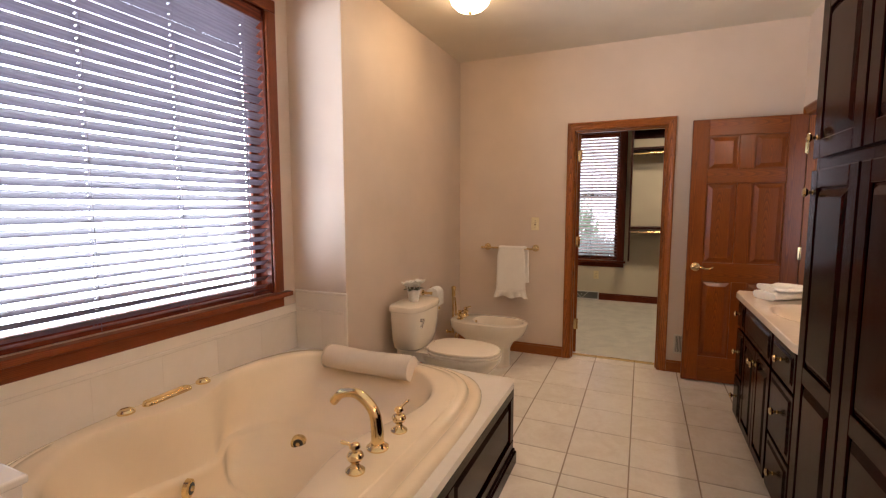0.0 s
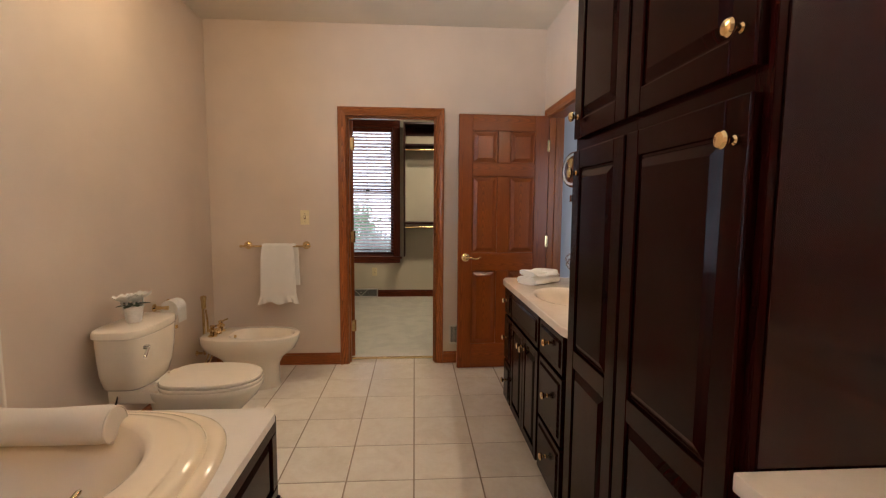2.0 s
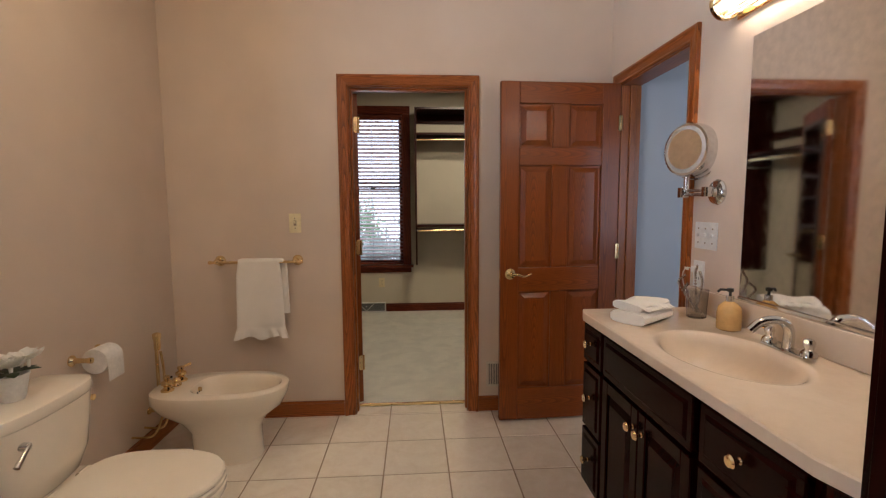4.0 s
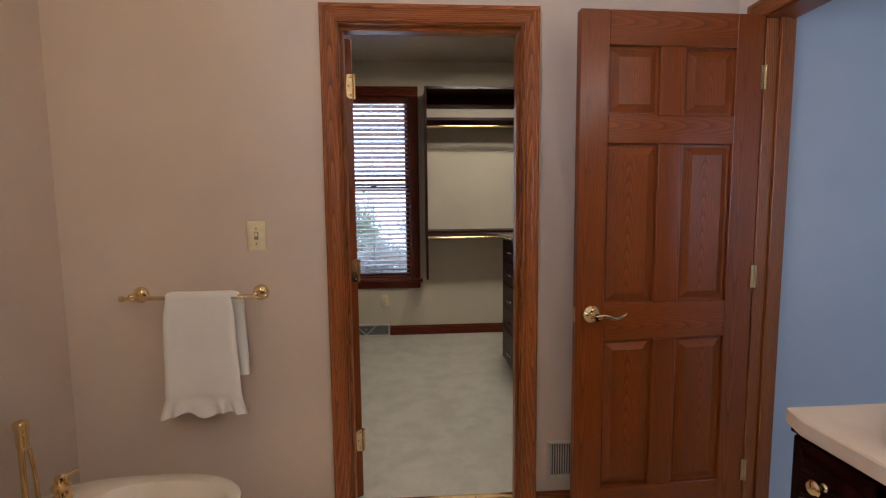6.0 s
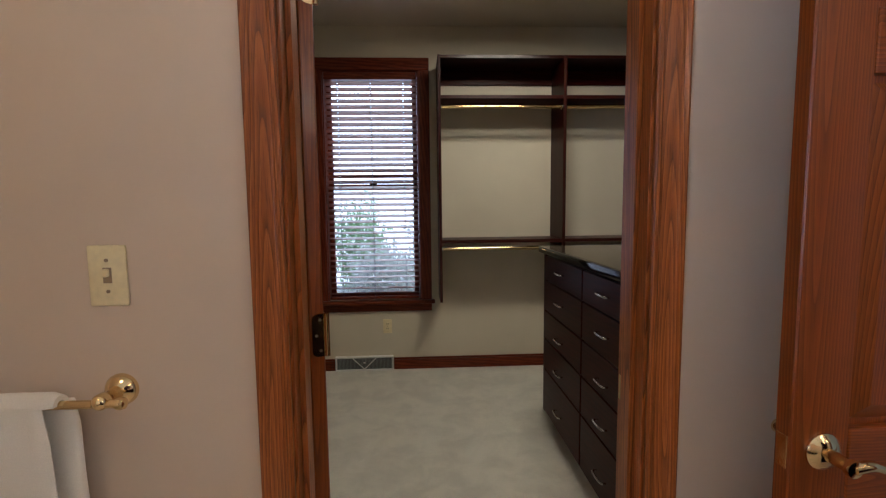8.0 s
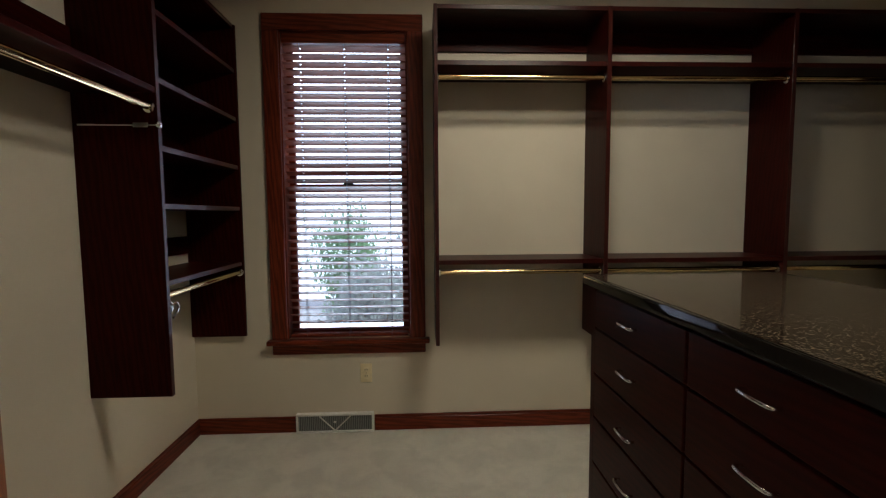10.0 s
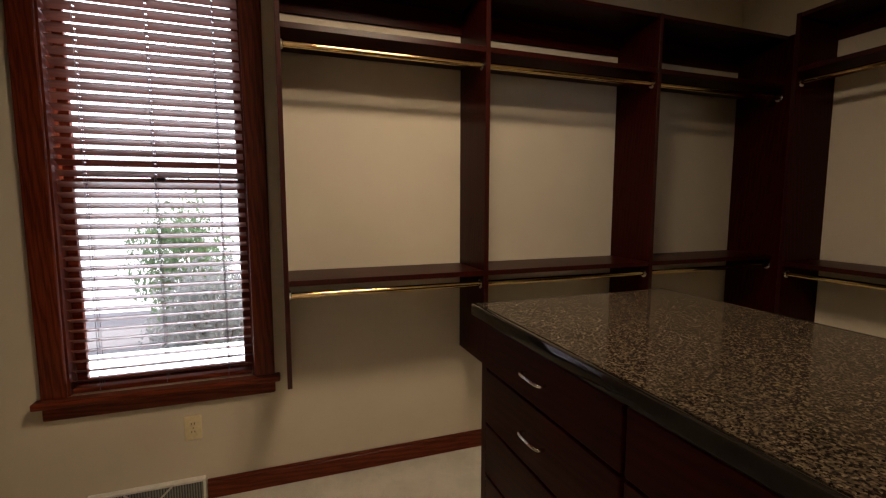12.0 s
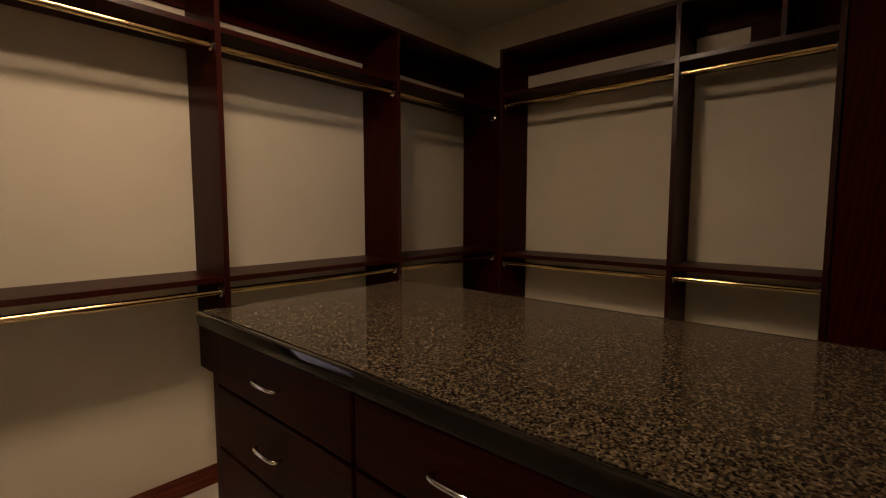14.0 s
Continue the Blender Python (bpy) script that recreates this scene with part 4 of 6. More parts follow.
def wall_tiling():
    """Marble splash round the tub: a plain field, a moulded strip and a cap."""
    t = thing("tile_splash", (XW, 3.3, 0.473), "pale marble tile splash with a moulded border", "wall tile", kind="structure")
    y0, y1 = 2.40, 4.22
    n = 6
    for i in range(n):
        a = y0 + (y1 - y0) * i / n
        b = y0 + (y1 - y0) * (i + 1) / n
        part("tile", cube(XW, XW + 0.010, a + 0.0001, b - 0.0001, 0.474, 0.69, 0.0004), M_WTILE, t)
    part("moulding", cube(XW, XW + 0.016, y0, y1, 0.6903, 0.71, 0.004, 3), M_WTILE, t)
    part("border", cube(XW, XW + 0.011, y0, y1, 0.7103, 0.7648, 0.001), M_WTILE, t)
    w = XT - (XW + 0.016)
    for i in range(2):
        a = XW + 0.0165 + w * i / 2
        b = XW + 0.0165 + w * (i + 1) / 2
        part("tile", cube(a + 0.0004, b - 0.0004, 4.21, 4.22, 0.474, 0.72, 0.0004), M_WTILE, t)
    part("moulding", cube(XW + 0.0165, XT - 0.012, 4.204, 4.22, 0.7203, 0.74, 0.004, 3), M_WTILE, t)
    part("border", cube(XW + 0.0165, XT - 0.012, 4.209, 4.22, 0.7403, 0.84, 0.001), M_WTILE, t)
    part("cap", cube(XW + 0.0165, XT + 0.012, 4.2, 4.219, 0.8403, 0.858, 0.006, 3), M_WTILE, t)
    part("corner_tile", cube(XT - 0.011, XT + 0.011, 4.206, 4.2195, 0.474, 0.8400, 0.005, 3), M_WTILE, t)
    k = thing("knee_wall", (-1.2, 2.34, 0), "low white tiled wall at the foot of the tub", "wall", kind="structure")
    part("wall_core", cube(XW, -0.775, 2.275, 2.393, 0, 0.835), M_WTILE, k)
    part("cap", cube(XW, -0.765, 2.265, 2.402, 0.8355, 0.855, 0.006, 3), M_WTILE, k)


wall_tiling()


def tub_filler():
    t = thing("tub_faucet", (-0.48, 3.25, 0.541), "polished brass gooseneck tub faucet with two lever handles", "faucet")
    z = 0.540
    p = curve_pts([(-0.475, 3.25, z), (-0.476, 3.25, z + 0.07), (-0.495, 3.255, z + 0.135), (-0.56, 3.262, z + 0.178), (-0.635, 3.27, z + 0.166), (-0.68, 3.275, z + 0.125)], 10)
    part("spout", tube(bmesh.new(), p, [0.023 - 0.007 * i / (len(p) - 1) for i in range(len(p))], 18), M_BRASS, t, "", True)
    part("spout_base", lathe(bmesh.new(), [(0.04, 0), (0.04, 0.006), (0.03, 0.014), (0.027, 0.02)], (-0.475, 3.25, z), "z"), M_BRASS, t, "", True)
    for y, tip in ((3.10, (-0.040, -0.012, 0.010)), (3.388, (0.022, 0.030, 0.026))):
        x = -0.465
        h = part("handle", lathe(bmesh.new(), [(0.032, 0), (0.032, 0.005), (0.024, 0.012), (0.014, 0.022), (0.012, 0.03), (0.024, 0.042), (0.028, 0.052), (0.024, 0.062), (0.011, 0.07), (0.011, 0.076), (0.018, 0.082), (0.015, 0.092), (0.006, 0.096)], (x, y, z), "z"), M_BRASS, t, "", True)
        tip = Vector(tip)
        b = Vector((x, y, z + 0.086))
        part("lever", tube(bmesh.new(), [b, b + tip * 0.5, b + tip, b + tip * 1.15], [0.006, 0.005, 0.007, 0.003], 10), M_BRASS, h, "", True)


tub_filler()


def bath_pillow():
    t = thing("bath_pillow", (-1.06, 4.03, 0.56), "cream rolled bath pillow resting on the tub end", "pillow")
    seg, rg = 28, []
    for i in range(21):
        u = i / 20
        x = -1.255 + 0.535 * u
        end = min(u, 1 - u) * 0.535
        k = 1 - 0.10 * max(0, 1 - end / 0.02) ** 2
        rg.append([(x, 3.985 + 0.068 * k * math.cos(a) + 0.004 * math.sin(7 * u + a), 0.535 + 0.072 * k * math.sin(a) * (1 if math.sin(a) > 0 else 0.75) + 0.003 * math.sin(5 * u + 2 * a)) for a in (2 * math.pi * j / seg for j in range(seg))])
    part("roll", loft(bmesh.new(), rg), M_PILLOW, t, "", True)
    for x in (-1.252, -0.722):
        ring = [(x, 3.985 + 0.066 * math.cos(a), 0.535 + 0.07 * math.sin(a) * (1 if math.sin(a) > 0 else 0.75)) for a in (2 * math.pi * j / seg for j in range(seg + 1))]
        part("piping", tube(bmesh.new(), ring, 0.004, 6), M_PILLOW, t, "", True)


bath_pillow()

# ---- bathroom: toilet, bidet and what stands by them ----


def egg(cx, cy, back, front, half, k=1.0, z=0.0, n=40, sq=2.3):
    """An egg-shaped ring: blunt towards the wall, long towards the room."""
    out = []
    for i in range(n):
        a = 2 * math.pi * i / n
        c, s = math.cos(a), math.sin(a)
        ex = front if c > 0 else back
        q = sq if c > 0 else 3.2
        r = (abs(c / ex) ** q + abs(s / half) ** q) ** (-1 / q)
        out.append((cx + c * r * k, cy + s * r * k, z))
    return out


def toilet():
    y = 4.815
    t = thing("toilet", (-0.9, y, 0), "cream two piece toilet with the lid closed", "toilet")
    bm = bmesh.new()
    rg = []
    for z, w, d0, d1 in ((0.385, 0.145, -1.232, -1.06), (0.40, 0.165, -1.234, -1.045), (0.47, 0.192, -1.238, -1.028), (0.57, 0.205, -1.240, -1.02), (0.665, 0.214, -1.240, -1.015)):
        ring = []
        cx, hx = (d0 + d1) / 2, (d1 - d0) / 2
        for i in range(48):
            a = 2 * math.pi * i / 48
            c, s = math.cos(a), math.sin(a)
            q = 5.0
            r = (abs(c / hx) ** q + abs(s / w) ** q) ** (-1 / q)
            bow = 0.018 * (1 - (s * r / w) ** 2) if c > 0 else 0
            ring.append((cx + c * r + bow, y + s * r, z))
        rg.append(ring)
    part("tank", loft(bm, rg), M_BONE, t, "", True)
    rg = []
    for z, k in ((0.666, 1.03), (0.672, 1.06), (0.695, 1.06), (0.705, 1.04), (0.709, 0.97)):
        ring = []
        for i in range(48):
            a = 2 * math.pi * i / 48
            c, s = math.cos(a), math.sin(a)
            r = (abs(c / 0.108) ** 5 + abs(s / 0.214) ** 5) ** (-0.2)
            bow = 0.02 * (1 - (s * r / 0.214) ** 2) if c > 0 else 0
            ring.append((-1.130 + (c * r + bow) * k, y + s * r * k, z))
        rg.append(ring)
    part("tank_lid", loft(bmesh.new(), rg), M_BONE, t, "", True)
    spec = [(0.0, -0.83, 0.235, 0.20, 0.105), (0.05, -0.83, 0.22, 0.18, 0.095), (0.14, -0.82, 0.22, 0.16, 0.088), (0.22, -0.80, 0.24, 0.20, 0.115), (0.30, -0.785, 0.26, 0.265, 0.16), (0.345, -0.775, 0.27, 0.285, 0.182), (0.368, -0.775, 0.272, 0.288, 0.185), (0.374, -0.775, 0.27, 0.284, 0.182)]
    part("bowl", loft(bmesh.new(), [egg(cx, y, b, f, h, 1, z) for z, cx, b, f, h in spec]), M_BONE, t, "", True)
    part("shelf", loft(bmesh.new(), [[(-1.20, y - 0.14, z), (-0.95, y - 0.15, z), (-0.95, y + 0.15, z), (-1.20, y + 0.14, z)] for z in (0.32, 0.384)]), M_BONE, t, "", True)
    part("seat", loft(bmesh.new(), [egg(-0.775, y, 0.215, 0.287, 0.186, k, z) for k, z in ((0.99, 0.376), (1.0, 0.38), (1.0, 0.39), (0.985, 0.394))]), M_BONE, t, "", True)
    part("lid", loft(bmesh.new(), [egg(-0.775, y, 0.215, 0.284, 0.183, k, z) for k, z in ((0.985, 0.3965), (1.0, 0.401), (1.0, 0.41), (0.98, 0.416), (0.6, 0.42), (0.1, 0.421))]), M_BONE, t, "", True)
    for dy in (-0.075, 0.075):
        part("seat_hinge", tube(bmesh.new(), [(-0.995, y + dy - 0.025, 0.40), (-0.995, y + dy + 0.025, 0.40)], 0.013, 12), M_BONE, t, "", True)
    h = part("flush_handle", tube(bmesh.new(), [(-1.015, y - 0.135, 0.61), (-0.992, y - 0.135, 0.61)], [0.014, 0.012], 14), M_CHROME, t, "chrome flush lever", True)
    part("lever", tube(bmesh.new(), [(-0.994, y - 0.132, 0.612), (-0.986, y - 0.16, 0.6), (-0.982, y - 0.195, 0.575)], [0.007, 0.007, 0.009], 10), M_CHROME, h, "", True)
    part("supply_line", tube(bmesh.new(), curve_pts([(-1.15, y - 0.13, 0.39), (-1.17, y - 0.15, 0.30), (-1.22, y - 0.2, 0.2), (-1.27, y - 0.2, 0.18)], 6), 0.006, 8), M_CHROME, t, "chrome water supply line", True)
    part("valve", tube(bmesh.new(), [(-1.278, y - 0.2, 0.18), (-1.23, y - 0.2, 0.18)], 0.013, 10), M_CHROME, t, "", True)
    part("emblem", tube(bmesh.new(), [(-1.026, y + 0.18, 0.63), (-1.014, y + 0.18, 0.63)], 0.011, 12), M_BRASS, t, "small round emblem on the tank", True)


def bidet():
    y = 5.705
    t = thing("bidet", (-0.85, y, 0), "cream porcelain bidet with polished brass taps", "bidet")
    spec = [(0.0, -0.825, 0.18, 0.17, 0.125), (0.03, -0.825, 0.175, 0.165, 0.12), (0.16, -0.825, 0.18, 0.165, 0.12), (0.22, -0.825, 0.24, 0.20, 0.13), (0.28, -0.815, 0.35, 0.27, 0.17), (0.33, -0.81, 0.385, 0.29, 0.19), (0.365, -0.805, 0.392, 0.295, 0.195), (0.382, -0.805, 0.39, 0.293, 0.193), (0.388, -0.805, 0.38, 0.283, 0.185)]
    rg = [egg(cx, y, b, f, h, 1, z, 56) for z, cx, b, f, h in spec]
    for k, z in ((1.0, 0.388), (0.95, 0.378), (0.88, 0.33), (0.72, 0.26), (0.4, 0.235), (0.05, 0.232)):
        rg.append(egg(-0.78, y, 0.215 * 1.0, 0.235, 0.142, k, z, 56, 2.1))
    part("bowl", loft(bmesh.new(), rg, True, True), M_BONE, t, "", True)
    for dy in (-0.07, 0.07):
        h = part("tap", lathe(bmesh.new(), [(0.031, 0), (0.031, 0.006), (0.018, 0.015), (0.016, 0.024), (0.027, 0.036), (0.027, 0.048), (0.012, 0.058), (0.018, 0.068), (0.016, 0.078), (0.004, 0.082)], (-1.10, y + dy, 0.388), "z"), M_BRASS, t, "polished brass tap", True)
        part("lever", tube(bmesh.new(), [(-1.10, y + dy, 0.457), (-1.08, y + dy * 1.2, 0.466), (-1.06, y + dy * 1.45, 0.472)], [0.006, 0.006, 0.007], 8), M_BRASS, h, "", True)
    k = part("diverter", lathe(bmesh.new(), [(0.024, 0), (0.024, 0.008), (0.018, 0.016), (0.021, 0.03), (0.014, 0.04), (0.005, 0.043)], (-1.09, y, 0.388), "z"), M_BRASS, t, "brass diverter knob", True)
    for i, (dy, z) in enumerate(((-0.02, 0.35), (0.0, 0.352), (0.02, 0.35), (-0.01, 0.334), (0.01, 0.334))):
        part("overflow_hole", tube(bmesh.new(), [(-0.990, y + dy, z), (-0.973, y + dy, z)], 0.006, 8), M_BLACK, t, "", True)
    part("brass_fitting", tube(bmesh.new(), [(-0.977, y, 0.365), (-0.965, y, 0.365)], 0.011, 12), M_BRASS, t, "", True)
    part("drain", lathe(bmesh.new(), [(0.022, 0), (0.022, 0.003), (0.004, 0.004)], (-0.78, y, 0.233), "z"), M_BRASS, t, "brass drain", True)
    for dy in (-0.05, 0.03):
        part("supply_line", tube(bmesh.new(), curve_pts([(-1.12, y + dy, 0.32), (-1.16, y + dy, 0.2), (-1.2, y + dy * 1.2, 0.14), (XT + 0.002, y + dy * 1.4, 0.14)], 6), 0.006, 8), M_BRASS, t, "", True)
    # vacuum breaker pipe standing on the wall behind
    b = thing("vacuum_breaker", (-1.235, 5.805, 0.3), "polished brass vacuum breaker pipe on the wall", "pipe")
    part("pipe", tube(bmesh.new(), [(-1.235, 5.80, 0.20), (-1.235, 5.80, 0.57)], 0.009, 12), M_BRASS, b, "", True)
    part("pipe", tube(bmesh.new(), curve_pts([(-1.225, 5.82, 0.54), (-1.218, 5.825, 0.45), (-1.215, 5.825, 0.36), (-1.2, 5.805, 0.30)], 6), 0.007, 10), M_BRASS, b, "", True)
    part("body", lathe(bmesh.new(), [(0.012, 0), (0.017, 0.01), (0.017, 0.06), (0.020, 0.065), (0.022, 0.09), (0.018, 0.095), (0.004, 0.1)], (-1.232, 5.805, 0.55), "z", 14), M_BRASS, b, "", True)
    part("wall_flange", lathe(bmesh.new(), [(0.02, 0), (0.018, 0.006), (0.009, 0.01), (0.009, 0.045)], (XT, 5.80, 0.21), "x", 14), M_BRASS, b, "", True)


toilet()
bidet()


def paper_holder():
    t = thing("toilet_paper_holder", (XT, 5.36, 0.67), "brass holder with a white toilet paper roll", "paper holder")
    for y in (5.28, 5.44):
        part("post", lathe(bmesh.new(), [(0.024, 0), (0.024, 0.005), (0.012, 0.014), (0.010, 0.065), (0.013, 0.07), (0.013, 0.085), (0.003, 0.087)], (XT, y, 0.675), "x", 16), M_BRASS, t, "brass post", True)
    part("roll", lathe(bmesh.new(), [(0.02, -0.055), (0.054, -0.055), (0.056, -0.05), (0.056, 0.05), (0.054, 0.055), (0.02, 0.055)], (XT + 0.076, 5.36, 0.66), "y", 28), M_PAPER, t, "white paper roll", True)
    part("sheet", cube(XT + 0.130, XT + 0.1315, 5.308, 5.412, 0.57, 0.66), M_PAPER, t, "loose paper sheet")


paper_holder()


def potted_flowers():
    at = (-1.13, 4.80, 0.709)
    rnd = random.Random(11)
    t = thing("potted_flowers", at, "white ribbed pot with white artificial flowers on the toilet tank", "flower pot")
    n = 48
    rg = []
    for r, z in ((0.030, 0.0), (0.034, 0.01), (0.045, 0.075), (0.048, 0.08), (0.048, 0.086), (0.042, 0.086), (0.036, 0.06)):
        rg.append([(at[0] + (r + 0.0012 * (i % 2)) * math.cos(2 * math.pi * i / n), at[1] + (r + 0.0012 * (i % 2)) * math.sin(2 * math.pi * i / n), at[2] + z) for i in range(n)])
    part("pot", loft(bmesh.new(), rg), M_WHITE, t, "white ribbed pot", True)

    def blade(c, d, up, length, wide, curl):
        side = d.cross(up).normalized()
        pts = [(0, 0.15), (0.3, 0.8), (0.6, 1.0), (0.85, 0.7), (1.0, 0.08)]
        bm = bmesh.new()
        rows = []
        for u, w in pts:
            m = c + d * length * u + up * (curl * u * u * length)
            rows.append([m - side * wide * w, m - up * 0.004 * w, m + side * wide * w, m + up * 0.0015])
        loft(bm, rows)
        return bm
    for k in range(6):
        a = rnd.uniform(0, 6.28)
        c = Vector((at[0] + 0.03 * math.cos(a * 1.7 + k), at[1] + 0.045 * math.sin(k * 1.1), at[2] + 0.105 + 0.02 * rnd.random()))
        fl = part("flower", lathe(bmesh.new(), [(0.004, -0.03), (0.006, 0.0), (0.003, 0.008)], c, "z", 8), M_PETAL, t, "white flower", True)
        for j in range(6):
            b = a + j * 1.05
            d = Vector((math.cos(b), math.sin(b), 0.12 + 0.3 * rnd.random())).normalized()
            part("petal", blade(c, d, Vector((0, 0, 1)), 0.046, 0.023, 0.35), M_PETAL, fl, "", True)
    for k in range(7):
        b = k * 0.9 + 0.3
        d = Vector((math.cos(b) * 0.7, math.sin(b), 0.3)).normalized()
        part("leaf", blade(Vector((at[0], at[1], at[2] + 0.088)), d, Vector((0, 0, 1)), 0.085, 0.018, -0.3), M_LEAF, t, "dark green leaf", True)


potted_flowers()


def towel_bar():
    t = thing("towel_bar", (-0.755, YN, 1.02), "polished brass towel bar on the wall", "towel bar")
    for x in (-1.003, -0.540):
        part("post", lathe(bmesh.new(), [(0.032, 0), (0.032, 0.004), (0.027, 0.012), (0.014, 0.02), (0.011, 0.045), (0.015, 0.052), (0.015, 0.066), (0.010, 0.074), (0.002, 0.077)], (x, YN, 1.002), "-y", 20), M_BRASS, t, "", True)
    part("bar", tube(bmesh.new(), [(-1.035, YN - 0.062, 0.998), (-0.510, YN - 0.062, 0.998)], 0.008, 14), M_BRASS, t, "", True)
    for x in (-1.04, -0.505):
        part("finial", lathe(bmesh.new(), [(0.002, -0.012), (0.010, -0.008), (0.012, 0), (0.010, 0.008), (0.002, 0.012)], (x, YN - 0.062, 0.998), "x", 14), M_BRASS, t, "", True)


towel_bar()


def hand_towel():
    t = thing("hand_towel", (-0.735, YN - 0.062, 1.03), "white terry towel with a frilled hem hanging over the brass bar", "towel")
    cols, y = 34, YN - 0.062

    def fold(x0, x1, top, drop, lean, off, name, frill):
        rings = []
        nz = 40
        for k in range(nz + 1):
            u = k / nz
            front, back = [], []
            for i in range(cols + 1):
                v = i / cols
                e = max(0.0, (u - 0.86) / 0.14) if frill else 0.0
                z = top - drop * u - 0.010 * e * math.sin(v * 13 + 1)
                x = x0 + (x1 - x0) * (0.5 + (v - 0.5) * (0.93 + 0.07 * min(1.0, u * 7) + 0.015 * noise.noise(Vector((off * 50, u * 6, 1 + v * 0.4))))) - lean * u * (0.5 - v) + (v - 0.5) * 0.04 * e
                p = Vector((x * 9, z * 5, off * 40))
                w = (0.005 * math.sin(v * 8 + 1.0) + 0.007 * math.sin(v * 3.6 + 0.5)) * u ** 0.7 + 0.010 * noise.noise(p) * min(1, u * 5) + 0.010 * math.sin(v * 30 + 2 * math.sin(v * 7)) * e
                if frill and abs(u - 0.86) < 0.02:
                    w -= 0.003
                edge = 0.0072 * min(1.0, (min(v, 1 - v) * 14) ** 0.5 + 0.15)
                front.append((x, y + off - w - edge, z))
                back.append((x, y + off - w + edge, z))
            rings.append(front + back[::-1])
        part(name, loft(bmesh.new(), rings), M_TOWEL, t, "", True)
    fold(-0.880, -0.623, 1.004, 0.465, 0.03, -0.0165, "front_fold", True)
    fold(-0.71, -0.595, 1.003, 0.32, 0.02, 0.0165, "back_fold", False)
    rg = []
    for i in range(15):
        v = i / 14
        x = -0.872 + 0.262 * v
        lump = 1 + 0.10 * noise.noise(Vector((v * 5, 3.1, 0))) - 0.22 * max(0.0, 1 - min(v, 1 - v) * 9) ** 2
        ring = []
        for j in range(13):
            a = math.pi * j / 12
            ring.append((x, y - 0.0235 * lump * math.cos(a), 1.0 + 0.0225 * lump * math.sin(a)))
        for j in range(13):
            a = math.pi * (12 - j) / 12
            ring.append((x, y - 0.0092 * math.cos(a), 1.0 + 0.0080 * math.sin(a)))
        rg.append(ring)
    part("top_fold", loft(bmesh.new(), rg), M_TOWEL, t, "", True)


hand_towel()


def plate(name, label, category, at, facing, w, h, detail):
    """A wall plate in the x-z plane at a wall whose face looks along -y."""
    x, y, z = at
    t = thing(name, at, label, category)
    part("plate", cube(x - w / 2, x + w / 2, y - 0.006, y, z - h / 2, z + h / 2, 0.003, 2), M_IVORY, t, "", True)
    if detail == "switch":
        part("toggle", cube(x - 0.005, x + 0.005, y - 0.016, y - 0.006, z - 0.002, z + 0.014, 0.002), M_IVORY, t)
        part("toggle_slot", cube(x - 0.008, x + 0.008, y - 0.0068, y - 0.005, z - 0.014, z + 0.016), M_TWIG, t)
        for dz in (-0.03, 0.03):
            part("screw", tube(bmesh.new(), [(x, y - 0.006, z + dz), (x, y - 0.008, z + dz)], 0.0035, 10), M_TWIG, t)
    else:
        for dz in (-0.02, 0.02):
            s = part("socket", cube(x - 0.017, x + 0.017, y - 0.0085, y - 0.006, z + dz - 0.014, z + dz + 0.014, 0.003, 2), M_IVORY, t, "", True)
            part("slot", boxes((x - 0.008, x - 0.005, y - 0.0092, y - 0.008, z + dz - 0.003, z + dz + 0.007), (x + 0.005, x + 0.008, y - 0.0092, y - 0.008, z + dz - 0.003, z + dz + 0.007)), M_BLACK, s)
        part("screw", tube(bmesh.new(), [(x, y - 0.006, z), (x, y - 0.0085, z)], 0.003, 10), M_TWIG, t)
    return t


plate("light_switch", "ivory toggle light switch plate on the wall", "light switch", (-0.548, YN, 1.228), -1, 0.072, 0.118, "switch")
plate("wall_outlet", "ivory double wall outlet below the closet window", "outlet", (-0.236, CY1, 0.378), -1, 0.072, 0.118, "outlet")


def wall_vent():
    t = thing("wall_vent", (0.68, YN, 0.24), "small beige wall vent grille beside the doorway", "vent")
    x0, x1, z0, z1 = 0.632, 0.83, 0.16, 0.325
    part("backing", cube(x0 + 0.01, x1 - 0.01, YN - 0.003, YN, z0 + 0.01, z1 - 0.01), M_SHADOWG, t)
    part("vent_frame", boxes((x0, x1, YN - 0.008, YN, z1 - 0.014, z1), (x0, x1, YN - 0.008, YN, z0, z0 + 0.014), (x0, x0 + 0.014, YN - 0.008, YN, z0 + 0.0145, z1 - 0.0145), (x1 - 0.014, x1, YN - 0.008, YN, z0 + 0.0145, z1 - 0.0145), bev=0.002), M_VENTM, t)
    n = 16
    for i in range(n):
        x = x0 + 0.018 + (x1 - x0 - 0.036) * i / (n - 1)
        part("slat", cube(x - 0.002, x + 0.002, YN - 0.007, YN - 0.0035, z0 + 0.015, z1 - 0.015), M_VENTM, t)


wall_vent()

# ---- bathroom: cabinets along the east wall ----


